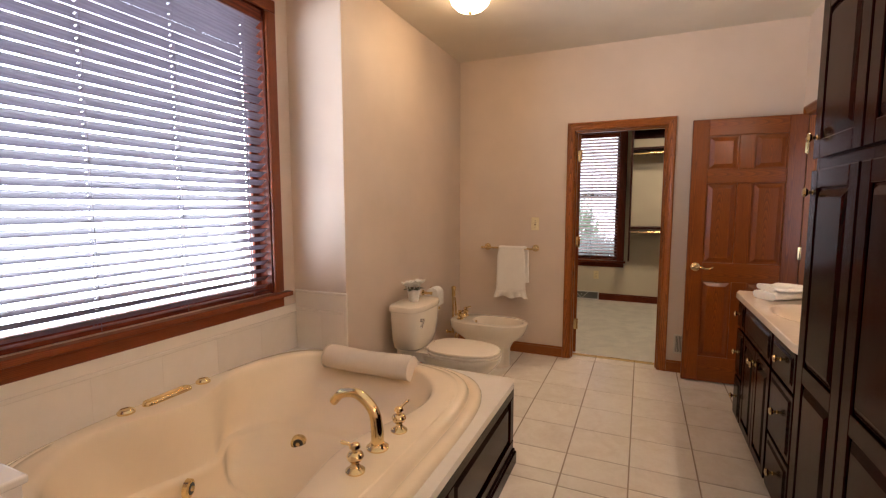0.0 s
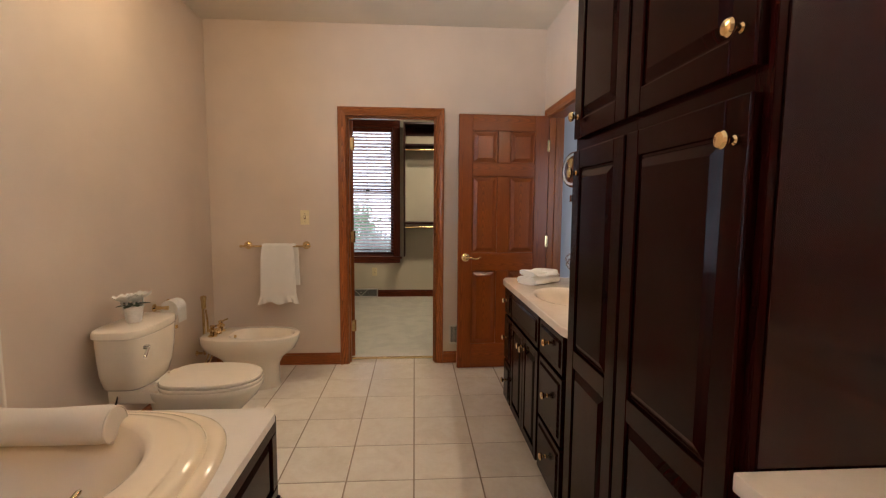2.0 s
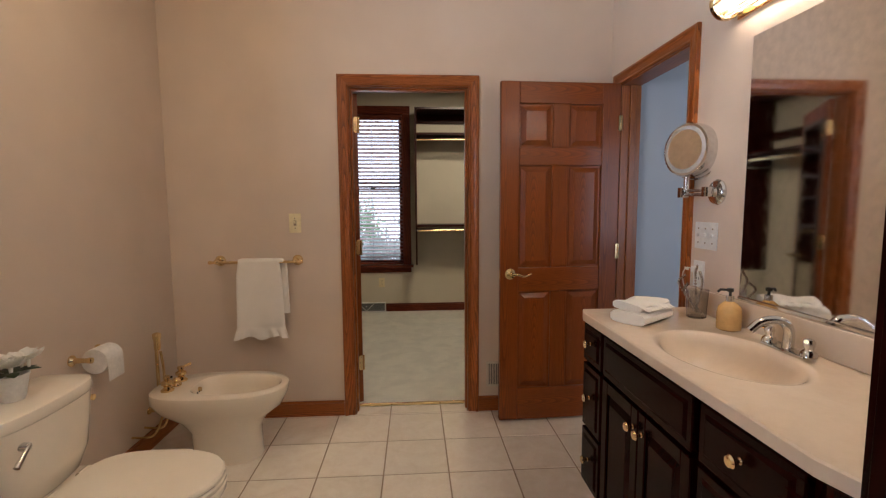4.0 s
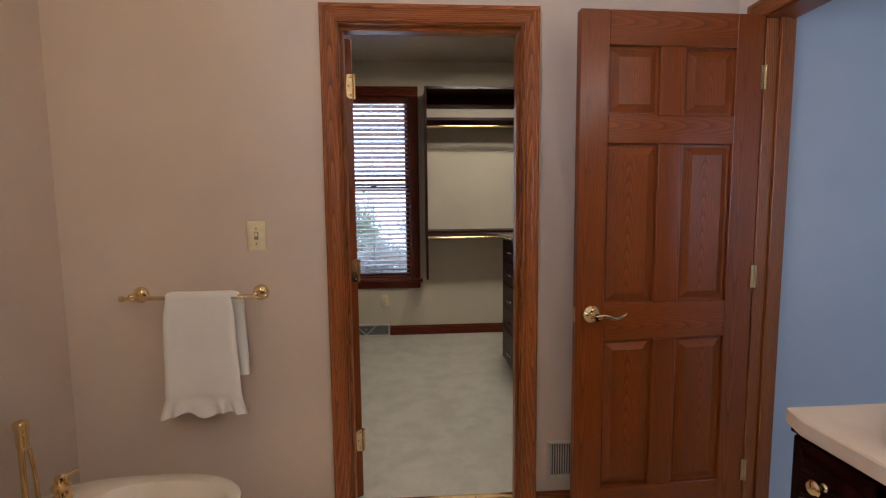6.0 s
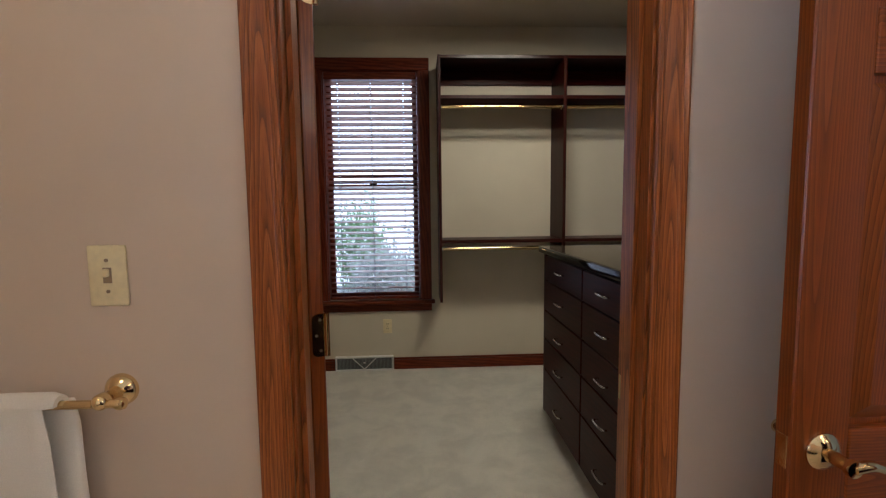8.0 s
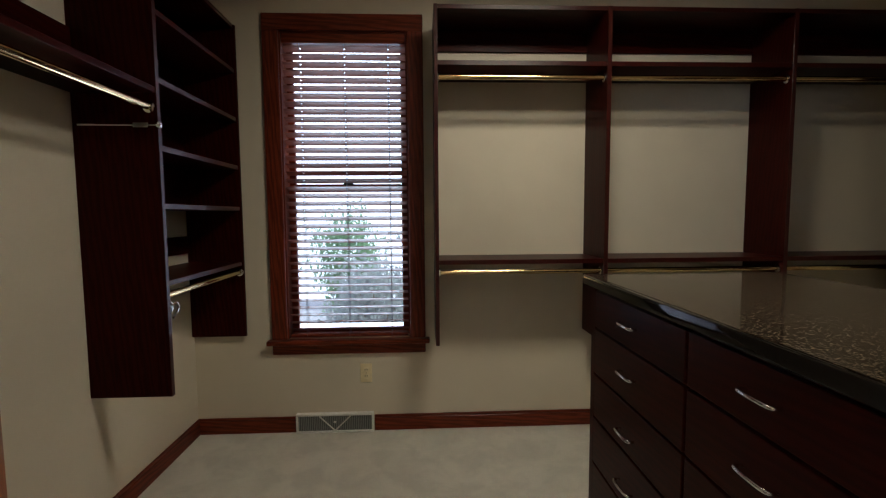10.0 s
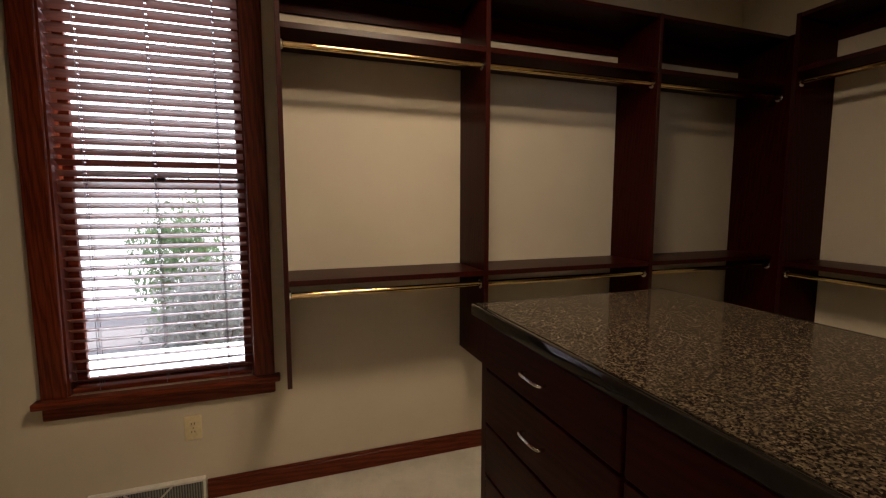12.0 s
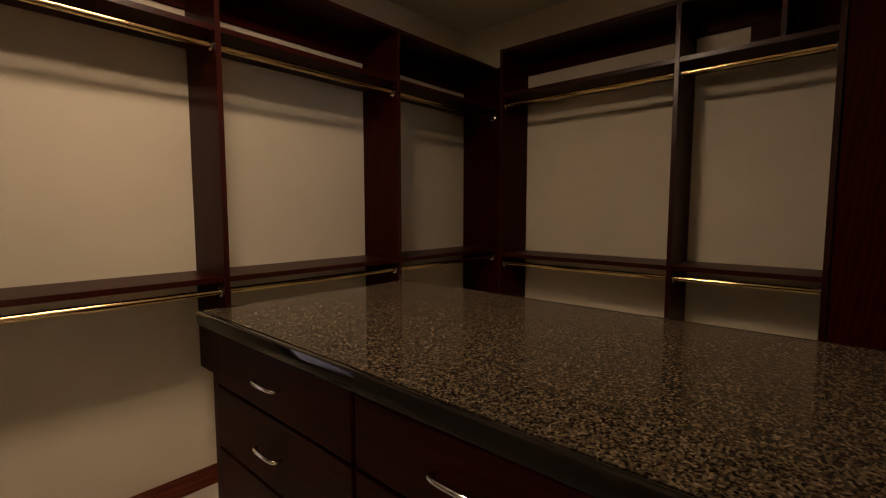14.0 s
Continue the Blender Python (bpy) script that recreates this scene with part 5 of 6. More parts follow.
def front_panel(parent, name, y0, y1, z0, z1, x, mats, split=None, stile=0.058, label=""):
    """A framed front facing -x with one or two raised fields."""
    bm = cube(x + 0.004, x + 0.019, y0 + 0.002, y1 - 0.002, z0 + 0.002, z1 - 0.002)
    door = part(name, bm, mats["z"], parent, label)
    for a, b in ((y0, y0 + stile), (y1 - stile, y1)):
        part("stile", cube(x - 0.004, x + 0.0035, a, b, z0, z1, 0.003, 2), mats["z"], door)
    zs = [(z0, z0 + stile), (z1 - stile, z1)] + ([] if split is None else [(split - stile / 2, split + stile / 2)])
    for a, b in zs:
        part("rail", cube(x - 0.0038, x + 0.0035, y0 + stile, y1 - stile, a, b, 0.003, 2), mats["y"], door)
    fields = [(z0 + stile, z1 - stile)] if split is None else [(z0 + stile, split - stile / 2), (split + stile / 2, z1 - stile)]
    for a, b in fields:
        bm = bmesh.new()
        raised(bm, y0 + stile + 0.006, y1 - stile - 0.006, a + 0.006, b - 0.006, 0.0, 0.011, 0.026)
        bm.transform(Matrix.Translation((x + 0.0045, 0, 0)) @ Matrix.Rotation(radians(90), 4, "Z"))
        part("panel", bm, mats["z"], door)
    return door


def drawer_front(parent, y0, y1, z0, z1, x, mats):
    bm = cube(x - 0.002, x + 0.019, y0, y1, z0, z1, 0.004, 2)
    d = part("drawer", bm, mats["y"], parent)
    bm = bmesh.new()
    raised(bm, y0 + 0.022, y1 - 0.022, z0 + 0.022, z1 - 0.022, 0.0, 0.006, 0.012)
    bm.transform(Matrix.Translation((x - 0.002, 0, 0)) @ Matrix.Rotation(radians(90), 4, "Z"))
    part("field", bm, mats["y"], d)
    return d


def knob(parent, x, y, z):
    part("knob", lathe(bmesh.new(), [(0.009, 0), (0.009, 0.003), (0.0055, 0.006), (0.0055, 0.014), (0.014, 0.02), (0.0165, 0.026), (0.013, 0.031), (0.002, 0.033)], (x, y, z), "-x", 18), M_BRASS, parent, "polished brass knob", True)


def vanity():
    y0, y1, xf = 3.962, 5.226, 0.925
    t = thing("vanity_cabinet", (1.16, 4.6, 0), "dark stained wood bathroom vanity with brass knobs", "vanity")
    part("body", boxes((xf + 0.02, XE - 0.002, y0, y1, 0.09, 0.72), (xf + 0.02, XE - 0.002, y0, y0 + 0.02, 0.7205, 0.8345), (xf + 0.02, XE - 0.002, y1 - 0.02, y1, 0.7205, 0.8345), (xf + 0.02, xf + 0.035, y0 + 0.0205, y1 - 0.0205, 0.7205, 0.8345)), M_DARK["z"], t)
    part("face_rail", cube(xf + 0.006, xf + 0.0195, y0, y1, 0.815, 0.8345), M_DARK["y"], t)
    part("toe_kick", cube(xf + 0.07, XE - 0.002, y0, y1, 0.0, 0.0895), M_DARK["y"], t)
    x = xf
    for a, b in ((0.655, 0.815), (0.36, 0.64), (0.10, 0.345)):
        d = drawer_front(t, 5.025, 5.21, a, b, x, M_DARK)
        knob(d, x - 0.007, 5.12, (a + b) / 2 + 0.01)
        d = drawer_front(t, 4.07, 4.395, a, b, x, M_DARK)
        knob(d, x - 0.007, 4.235, (a + b) / 2 + 0.01)
    drawer_front(t, 4.425, 5.005, 0.655, 0.815, x, M_DARK)
    d1 = front_panel(t, "door", 4.425, 4.712, 0.10, 0.64, x + 0.002, M_DARK, stile=0.045)
    d2 = front_panel(t, "door", 4.718, 5.005, 0.10, 0.64, x + 0.002, M_DARK, stile=0.045)
    knob(d1, x - 0.002, 4.685, 0.57)
    knob(d2, x - 0.002, 4.745, 0.57)


def counter_with_sink(name, y0, y1, x0, z1, label, sink):
    t = thing(name, ((x0 + XE) / 2, (y0 + y1) / 2, z1), label, "countertop")
    if not sink:
        part("slab", cube(x0, XE - 0.001, y0, y1, z1 - 0.035, z1, 0.004, 2), M_MARBLE, t, "", True)
        part("backsplash", cube(XE - 0.02, XE - 0.001, y0, y1, z1 + 0.0005, z1 + 0.1, 0.005, 2), M_MARBLE, t, "", True)
        return t
    cx, cy, hx, hy = sink
    n = 96
    an = [2 * math.pi * i / n + 1e-4 for i in range(n)]
    xb = XE - 0.001

    def rect(a, z, e=0.0):
        c, s = math.cos(a), math.sin(a)
        k = min(((xb - e) - cx) / c if c > 0 else ((x0 + e) - cx) / c, ((y1 - e) - cy) / s if s > 0 else ((y0 + e) - cy) / s)
        return (cx + c * k, cy + s * k, z)
    rings = [[rect(a, z1 - 0.035) for a in an], [rect(a, z1 - 0.004) for a in an], [rect(a, z1, 0.004) for a in an]]
    for k, z in ((1.16, 0.0), (1.12, 0.003), (1.07, 0.002), (1.0, -0.006), (0.95, -0.03), (0.86, -0.075), (0.7, -0.11), (0.4, -0.125), (0.08, -0.128)):
        rings.append([(cx + hx * k * math.cos(a), cy + hy * k * math.sin(a), z1 + z) for a in an])
    part("slab", loft(bmesh.new(), rings, False, True), M_MARBLE, t, "", True)
    part("backsplash", cube(XE - 0.02, XE - 0.001, y0, y1, z1 + 0.001, z1 + 0.1, 0.005, 2), M_MARBLE, t, "", True)
    part("drain", lathe(bmesh.new(), [(0.022, 0), (0.022, 0.003), (0.004, 0.004)], (cx, cy, z1 - 0.129), "z", 18), M_BRASS, t, "brass drain", True)
    return t


vanity()
counter_with_sink("marble_counter", 3.962, 5.23, 0.90, 0.87, "cream cultured marble vanity top with an oval basin", (1.135, 4.60, 0.165, 0.235))


def tall_cabinet():
    y0, y1, xf, top = 3.074, 3.958, 0.905, 2.12
    t = thing("linen_cabinet", (1.16, 3.49, 0), "tall dark cherry linen cabinet with raised panel doors", "cabinet")
    part("body", cube(xf + 0.022, XE - 0.002, y0, y1, 0.09, top, 0.002), M_DARK["z"], t)
    part("toe_kick", cube(xf + 0.08, XE - 0.002, y0, y1, 0.0, 0.0895), M_DARK["y"], t)
    part("end_panel", cube(xf + 0.0225, XE - 0.002, y0 - 0.005, y0 - 0.0003, 0.878, top - 0.001, 0.0008), M_GLOSSY, t, "glossy dark cherry end panel")
    part("face_frame", boxes((xf + 0.006, xf + 0.0215, y0, y0 + 0.03, 0.09, top), (xf + 0.006, xf + 0.0215, y1 - 0.03, y1, 0.09, top), (xf + 0.006, xf + 0.0215, 3.52, 3.56, 0.09, top), (xf + 0.0065, xf + 0.0215, y0 + 0.0305, y1 - 0.0305, 1.50, 1.57), bev=0.001), M_DARK["z"], t)
    part("crown", boxes((xf - 0.006, XE - 0.002, y0 - 0.012, y1 + 0.012, top + 0.0005, top + 0.03), (xf - 0.022, XE - 0.002, y0 - 0.028, y1 + 0.028, top + 0.0305, top + 0.05), (xf - 0.034, XE - 0.002, y0 - 0.04, y1 + 0.04, top + 0.0505, top + 0.066), bev=0.004), M_DARK["y"], t)
    for a, b, ky in ((3.092, 3.532, 3.124), (3.546, 3.928, 3.890)):
        d = front_panel(t, "door", a, b, 0.11, 1.515, xf - 0.012, M_DARK, split=0.80, stile=0.062)
        knob(d, xf - 0.016, ky, 1.44)
        d = front_panel(t, "door", a, b, 1.555, 2.10, xf - 0.012, M_DARK, stile=0.062)
        knob(d, xf - 0.016, ky, 1.625)


tall_cabinet()


def second_vanity():
    y0, y1, xf = 1.2, 3.066, 0.91
    t = thing("vanity_cabinet", (1.16, 2.1, 0), "dark stained wood vanity beside the linen cabinet", "vanity")
    part("body", cube(xf + 0.02, XE - 0.002, y0, y1, 0.09, 0.842), M_DARK["z"], t)
    part("toe_kick", cube(xf + 0.07, XE - 0.002, y0, y1, 0.0, 0.0895), M_DARK["y"], t)
    for i in range(4):
        a = y0 + 0.02 + i * 0.458
        d = front_panel(t, "door", a, a + 0.43, 0.10, 0.66, xf + 0.002, M_DARK, stile=0.05)
        d = drawer_front(t, a, a + 0.43, 0.675, 0.82, xf, M_DARK)
        knob(d, xf - 0.007, a + 0.215, 0.75)


second_vanity()
counter_with_sink("marble_counter", 1.2, 3.0675, 0.882, 0.877, "cream cultured marble counter beside the tall cabinet", None)


def twigs():
    t = thing("twig_arrangement", (1.17, 2.66, 0.877), "bare curling twigs in a slim pale vase on the counter", "decoration")
    part("vase", lathe(bmesh.new(), [(0.03, 0), (0.035, 0.004), (0.045, 0.06), (0.032, 0.14), (0.022, 0.17), (0.026, 0.18), (0.02, 0.175)], (1.17, 2.66, 0.8775), "z"), M_BONE, t, "", True)
    rnd = random.Random(4)
    for dx, dy, h in ((-0.28, 0.155, 0.365), (-0.24, 0.115, 0.40), (-0.23, 0.14, 0.33), (0.02, -0.1, 0.4), (0.05, 0.05, 0.45)):
        c = [(1.17, 2.66, 1.02), (1.17 + dx * 0.3, 2.66 + dy * 0.3, 1.02 + h * 0.4), (1.17 + dx * 0.75, 2.66 + dy * 0.75, 1.02 + h * 0.78), (1.17 + dx, 2.66 + dy, 1.02 + h)]
        p = curve_pts(c, 8)
        part("twig", tube(bmesh.new(), p, [0.0020 - 0.0011 * i / (len(p) - 1) for i in range(len(p))], 6), M_TWIG, t, "", True)


twigs()


def sink_faucet():
    y, z, x = 4.60, 0.87, 1.335
    t = thing("sink_faucet", (x, y, z), "polished chrome and brass basin faucet", "faucet")
    part("base", cube(x - 0.025, x + 0.025, y - 0.085, y + 0.085, z, z + 0.012, 0.005, 2), M_CHROME, t, "", True)
    p = curve_pts([(x, y, z + 0.01), (x, y, z + 0.07), (x - 0.03, y, z + 0.10), (x - 0.09, y, z + 0.098), (x - 0.13, y, z + 0.07)], 8)
    part("spout", tube(bmesh.new(), p, [0.016 - 0.004 * i / (len(p) - 1) for i in range(len(p))], 14), M_CHROME, t, "", True)
    for dy in (-0.075, 0.075):
        h = part("handle", lathe(bmesh.new(), [(0.022, 0), (0.02, 0.012), (0.012, 0.02), (0.016, 0.04), (0.012, 0.05), (0.003, 0.053)], (x, y + dy, z + 0.012), "z", 16), M_CHROME, t, "", True)
        part("lever", tube(bmesh.new(), [(x, y + dy, z + 0.055), (x - 0.03, y + dy * 1.3, z + 0.062)], [0.005, 0.006], 8), M_BRASS, h, "", True)


sink_faucet()


def folded_towels():
    g = "folded towels on the vanity"
    for i, (cx, cy, z, w, d, h, a) in enumerate(((1.088, 5.03, 0.8702, 0.225, 0.145, 0.046, 35), (1.092, 5.046, 0.9163, 0.195, 0.130, 0.030, 31))):
        bm = bmesh.new()
        layers = 1
        for k in range(layers):
            lz = h / layers
            rg = []
            for u in range(13):
                x = -w / 2 + w * u / 12
                ring = []
                for j in range(16):
                    q = 2 * math.pi * j / 16
                    c, s = math.cos(q), math.sin(q)
                    r = (abs(c) ** 4 + abs(s) ** 4) ** (-0.25)
                    yy = c * r * d / 2 * (1 - 0.03 * (k == 1)) + 0.002 * math.sin(u + k)
                    zz = lz * (k + 0.5) + s * r * lz * 0.5 + (0.004 * math.sin(u * 0.8 + c * 2 + k) if (i == 1 and s > 0) else 0)
                    ring.append((x + 0.003 * math.sin(k * 2 + c), yy, zz))
                rg.append(ring)
            loft(bm, rg)
        if i == 1:
            # gathered frill along the front hem
            rows = []
            for u in range(41):
                x = -w / 2 + 0.004 + (w - 0.008) * u / 40
                q = 0.006 * math.sin(u * 1.15) + 0.003 * math.sin(u * 2.7)
                rows.append([(x, -d / 2 + 0.012, h * 0.75), (x, -d / 2 - 0.010 + q, h * 0.42 + 0.3 * q), (x, -d / 2 - 0.022 + q * 1.6, 0.006 + 0.4 * abs(q)), (x, -d / 2 - 0.019 + q * 1.6, 0.004 + 0.4 * abs(q)), (x, -d / 2 - 0.006 + q, h * 0.36 + 0.3 * q), (x, -d / 2 + 0.012, h * 0.55)])
            loft(bm, rows)
        bm.transform(Matrix.Translation((cx, cy, z)) @ Matrix.Rotation(radians(a), 4, "Z"))
        single("folded_towel", bm, M_TOWEL, "white folded hand towel stacked on the vanity top", "towel", (cx, cy, z), True, g)


folded_towels()


def vanity_clutter():
    x, y, z = 1.325, 5.045, 0.8702
    t = thing("glass_tumbler", (x, y, z), "clear glass tumbler holding curling strands of clear beads", "tumbler")
    part("cup", lathe(bmesh.new(), [(0.002, 0.0), (0.033, 0.0), (0.037, 0.004), (0.042, 0.115), (0.0395, 0.115), (0.0345, 0.008), (0.002, 0.008)], (x, y, z), "z", 28), M_GLASS, t, "", True)
    rnd = random.Random(21)
    for k in range(4):
        a = 0.6 + 1.5 * k
        dx, dy, h = -0.02 + 0.03 * math.cos(a), 0.035 * math.sin(a), (0.21, 0.17, 0.14, 0.19)[k]
        p = curve_pts([(x - dx * 0.5, y - dy * 0.5, z + 0.012), (x + dx * 0.6, y + dy * 0.6, z + h * 0.45), (x + dx * 1.5, y + dy * 1.5, z + h * 0.8), (x + dx * 1.1, y + dy * 0.8, z + h)], 6)
        st = part("bead_strand", tube(bmesh.new(), p, 0.0008, 6), M_CHROME, t, "thin wire with clear beads", True)
        bm = bmesh.new()
        for q in p[1::1]:
            r = rnd.uniform(0.0045, 0.0065)
            lathe(bm, [(0.0005, -r), (r * 0.7, -r * 0.7), (r, 0), (r * 0.7, r * 0.7), (0.0005, r)], q, "z", 8)
        part("bead_chain", bm, M_GLASS, st, "pale clear glass beads", True)
    x, y = 1.33, 4.86
    t = thing("soap_dispenser", (x, y, z), "squat glass dispenser of amber soap with a black pump", "soap dispenser")
    part("bottle", lathe(bmesh.new(), [(0.034, 0), (0.040, 0.004), (0.041, 0.06), (0.037, 0.085), (0.022, 0.10), (0.013, 0.106), (0.013, 0.114)], (x, y, z), "z", 24), M_SOAP, t, "glass bottle full of amber soap", True)
    part("collar", lathe(bmesh.new(), [(0.0135, 0.106), (0.0135, 0.126), (0.006, 0.127)], (x, y, z), "z", 16), M_CHROME, t, "", True)
    part("pump", lathe(bmesh.new(), [(0.005, 0.127), (0.005, 0.140), (0.011, 0.141), (0.011, 0.153), (0.002, 0.155)], (x, y, z), "z", 16), M_BLACK, t, "black pump", True)
    part("pump_spout", tube(bmesh.new(), [(x, y, z + 0.147), (x - 0.03, y + 0.012, z + 0.147), (x - 0.038, y + 0.015, z + 0.138)], 0.0048, 8), M_BLACK, t, "", True)
    wall = lambda a, b, c, d, h: (XE - h, XE - 0.0005, a, b, c, d)
    t = thing("light_switch", (XE, 5.14, 1.197), "white three gang toggle switch plate beside the doorway", "light switch")
    part("plate", cube(*wall(5.058, 5.202, 1.140, 1.254, 0.006), 0.002, 2), M_WHITE, t, "", True)
    for yy in (5.084, 5.130, 5.176):
        part("toggle", cube(XE - 0.016, XE - 0.006, yy - 0.005, yy + 0.005, 1.192, 1.208, 0.002), M_WHITE, t)
        for dz in (-0.03, 0.03):
            part("screw", tube(bmesh.new(), [(XE - 0.006, yy, 1.197 + dz), (XE - 0.0078, yy, 1.197 + dz)], 0.0035, 8), M_TWIG, t)
    t = thing("wall_outlet", (XE, 5.166, 1.03), "white wall outlet above the vanity backsplash", "outlet")
    part("plate", cube(*wall(5.130, 5.202, 0.973, 1.087, 0.006), 0.002, 2), M_WHITE, t, "", True)
    for dz in (-0.02, 0.02):
        so = part("socket", cube(XE - 0.008, XE - 0.006, 5.150, 5.182, 1.03 + dz - 0.014, 1.03 + dz + 0.014, 0.001), M_WHITE, t)
        part("slot", boxes((XE - 0.0088, XE - 0.0078, 5.157, 5.160, 1.03 + dz - 0.005, 1.03 + dz + 0.006), (XE - 0.0088, XE - 0.0078, 5.171, 5.174, 1.03 + dz - 0.005, 1.03 + dz + 0.006)), M_BLACK, so)
    t = thing("charger_cable", (1.37, 5.17, 1.05), "white cable plugged in the outlet by the mirror", "cable")
    part("plug", cube(1.376, 1.4015, 5.153, 5.179, 1.037, 1.063, 0.003), M_WHITE, t)
    part("cable", tube(bmesh.new(), curve_pts([(1.380, 5.166, 1.05), (1.366, 5.185, 1.056), (1.364, 5.212, 1.03), (1.372, 5.222, 0.99), (1.380, 5.215, 0.95), (1.384, 5.19, 0.905), (1.375, 5.14, 0.8735)], 8), 0.0022, 8), M_WHITE, t, "", True)
    part("tag", boxes((1.362, 1.3635, 5.17, 5.20, 1.046, 1.058)), M_PAPER, t, "white paper tag on the cable")


vanity_clutter()


def second_mirror():
    t = thing("wall_mirror", (XE, 2.1, 1.45), "large plain wall mirror above the second vanity", "mirror")
    part("glass", cube(XE - 0.006, XE - 0.0005, 1.22, 3.03, 0.985, 1.93, 0.0015), M_MIRROR, t, "silvered mirror glass")
    part("channel", cube(XE - 0.011, XE - 0.0005, 1.22, 3.03, 0.979, 0.9845, 0.001), M_CHROME, t)


def vanity_mirror():
    t = thing("wall_mirror", (XE, 4.42, 1.45), "large plain wall mirror above the vanity", "mirror")
    part("glass", cube(XE - 0.006, XE - 0.0005, 3.965, 4.915, 0.985, 1.93, 0.0015), M_MIRROR, t, "silvered mirror glass")
    part("channel", cube(XE - 0.011, XE - 0.0005, 3.965, 4.916, 0.972, 0.9845, 0.002), M_CHROME, t)


vanity_mirror()
second_mirror()


def magnifier():
    c = Vector((1.347, 5.185, 1.560))
    w = Vector((XE, 5.072, 1.378))
    t = thing("magnifying_mirror", w, "round chrome magnifying mirror on a swing arm", "mirror")
    d = Vector((-0.95, -0.31, 0.03)).normalized()
    part("wall_plate", lathe(bmesh.new(), [(0.052, 0), (0.052, 0.006), (0.046, 0.013), (0.02, 0.017), (0.012, 0.03)], w, "-x", 28), M_CHROME, t, "", True)
    part("elbow", cube(XE - 0.062, XE - 0.028, 5.056, 5.088, 1.36, 1.40, 0.003, 2), M_CHROME, t, "", True)
    part("arm", tube(bmesh.new(), [(XE - 0.045, 5.08, 1.386), (1.345, 5.20, 1.388)], 0.007, 10), M_CHROME, t, "", True)
    part("arm", tube(bmesh.new(), [(XE - 0.045, 5.08, 1.368), (1.345, 5.20, 1.372)], 0.007, 10), M_CHROME, t, "", True)
    part("elbow", cube(1.328, 1.362, 5.19, 5.222, 1.358, 1.402, 0.003, 2), M_CHROME, t, "", True)
    part("stem", tube(bmesh.new(), [(1.352, 5.197, 1.392), (1.354, 5.199, 1.447)], 0.0105, 14), M_CHROME, t, "", True)
    e = c - d * 0.045
    up, side = Vector((0, 0, 1)), d.cross(Vector((0, 0, 1))).normalized()
    yoke = [e + 0.122 * (math.cos(a) * side + math.sin(a) * up) for a in (math.pi * (1 + k / 24) for k in range(25))]
    part("yoke", tube(bmesh.new(), yoke, 0.0045, 8), M_CHROME, t, "", True)
    part("rim", tube(bmesh.new(), [c - d * 0.078, c - d * 0.076, c - d * 0.060, c - d * 0.03, c + d * 0.012, c + d * 0.02, c + d * 0.021], [0.03, 0.090, 0.108, 0.113, 0.113, 0.109, 0.1005], 48), M_CHROME, t, "", True)
    part("light_ring", tube(bmesh.new(), [c + d * 0.0202, c + d * 0.0222], [0.100, 0.099], 48), M_FROST, t, "frosted pale ring", True)
    part("glass", tube(bmesh.new(), [c + d * 0.0215, c + d * 0.0236], 0.083, 48), M_MIRROR, t, "silvered mirror glass", True)


magnifier()


def light_bar(y0, y1, n):
    z, x = 2.072, XE - 0.062
    t = thing("vanity_light", (XE, (y0 + y1) / 2, z), "vanity light bar of clear glass rods with polished brass ends", "wall lamp", "vanity lights")
    part("back_plate", cube(XE - 0.016, XE - 0.0005, y0 + 0.004, y1 - 0.004, z - 0.058, z + 0.058, 0.006, 3), M_BRASS, t, "", True)
    for y, s in ((y0, 1), (y1, -1)):
        part("end_cap", tube(bmesh.new(), [(x, y, z), (x, y + s * 0.010, z), (x, y + s * 0.014, z)], [0.060, 0.060, 0.052], 32), M_BRASS, t, "polished brass end cap", True)
    part("lit_tube", tube(bmesh.new(), [(x, y0 + 0.02, z), (x, y1 - 0.02, z)], 0.019, 18), M_BULB, t, "glowing lamp tube", True)
    for i in range(n):
        a = radians(-118 + 236 * i / (n - 1))
        px, pz = x - 0.048 * math.cos(a), z + 0.048 * math.sin(a)
        g = part("glass_rod", tube(bmesh.new(), [(px, y0 + 0.0145, pz), (px, y1 - 0.0145, pz)], 0.0065, 8), M_GLASS, t, "", True)
        g.visible_shadow = False


light_bar(4.02, 5.0, 15)
light_bar(1.55, 2.75, 15)


def dome_lamp(at, r, glass, label):
    x, y, z = at
    t = thing("ceiling_lamp", at, label, "ceiling lamp")
    part("pan", lathe(bmesh.new(), [(r * 0.98, 0), (r * 0.98, -0.018), (r * 0.93, -0.024), (r * 0.9, -0.024)], (x, y, z), "z", 40), M_BRASS, t, "brass rim", True)
    part("glass_dome", lathe(bmesh.new(), [(r * 0.9, -0.0245), (r * 0.9, -0.035), (r * 0.82, -0.07), (r * 0.6, -0.10), (r * 0.3, -0.116), (0.012, -0.12)], (x, y, z), "z", 40), glass, t, "glowing white glass dome", True)
    part("finial", lathe(bmesh.new(), [(0.012, -0.121), (0.014, -0.126), (0.008, -0.134), (0.002, -0.137)], (x, y, z), "z", 16), M_BRASS, t, "", True)


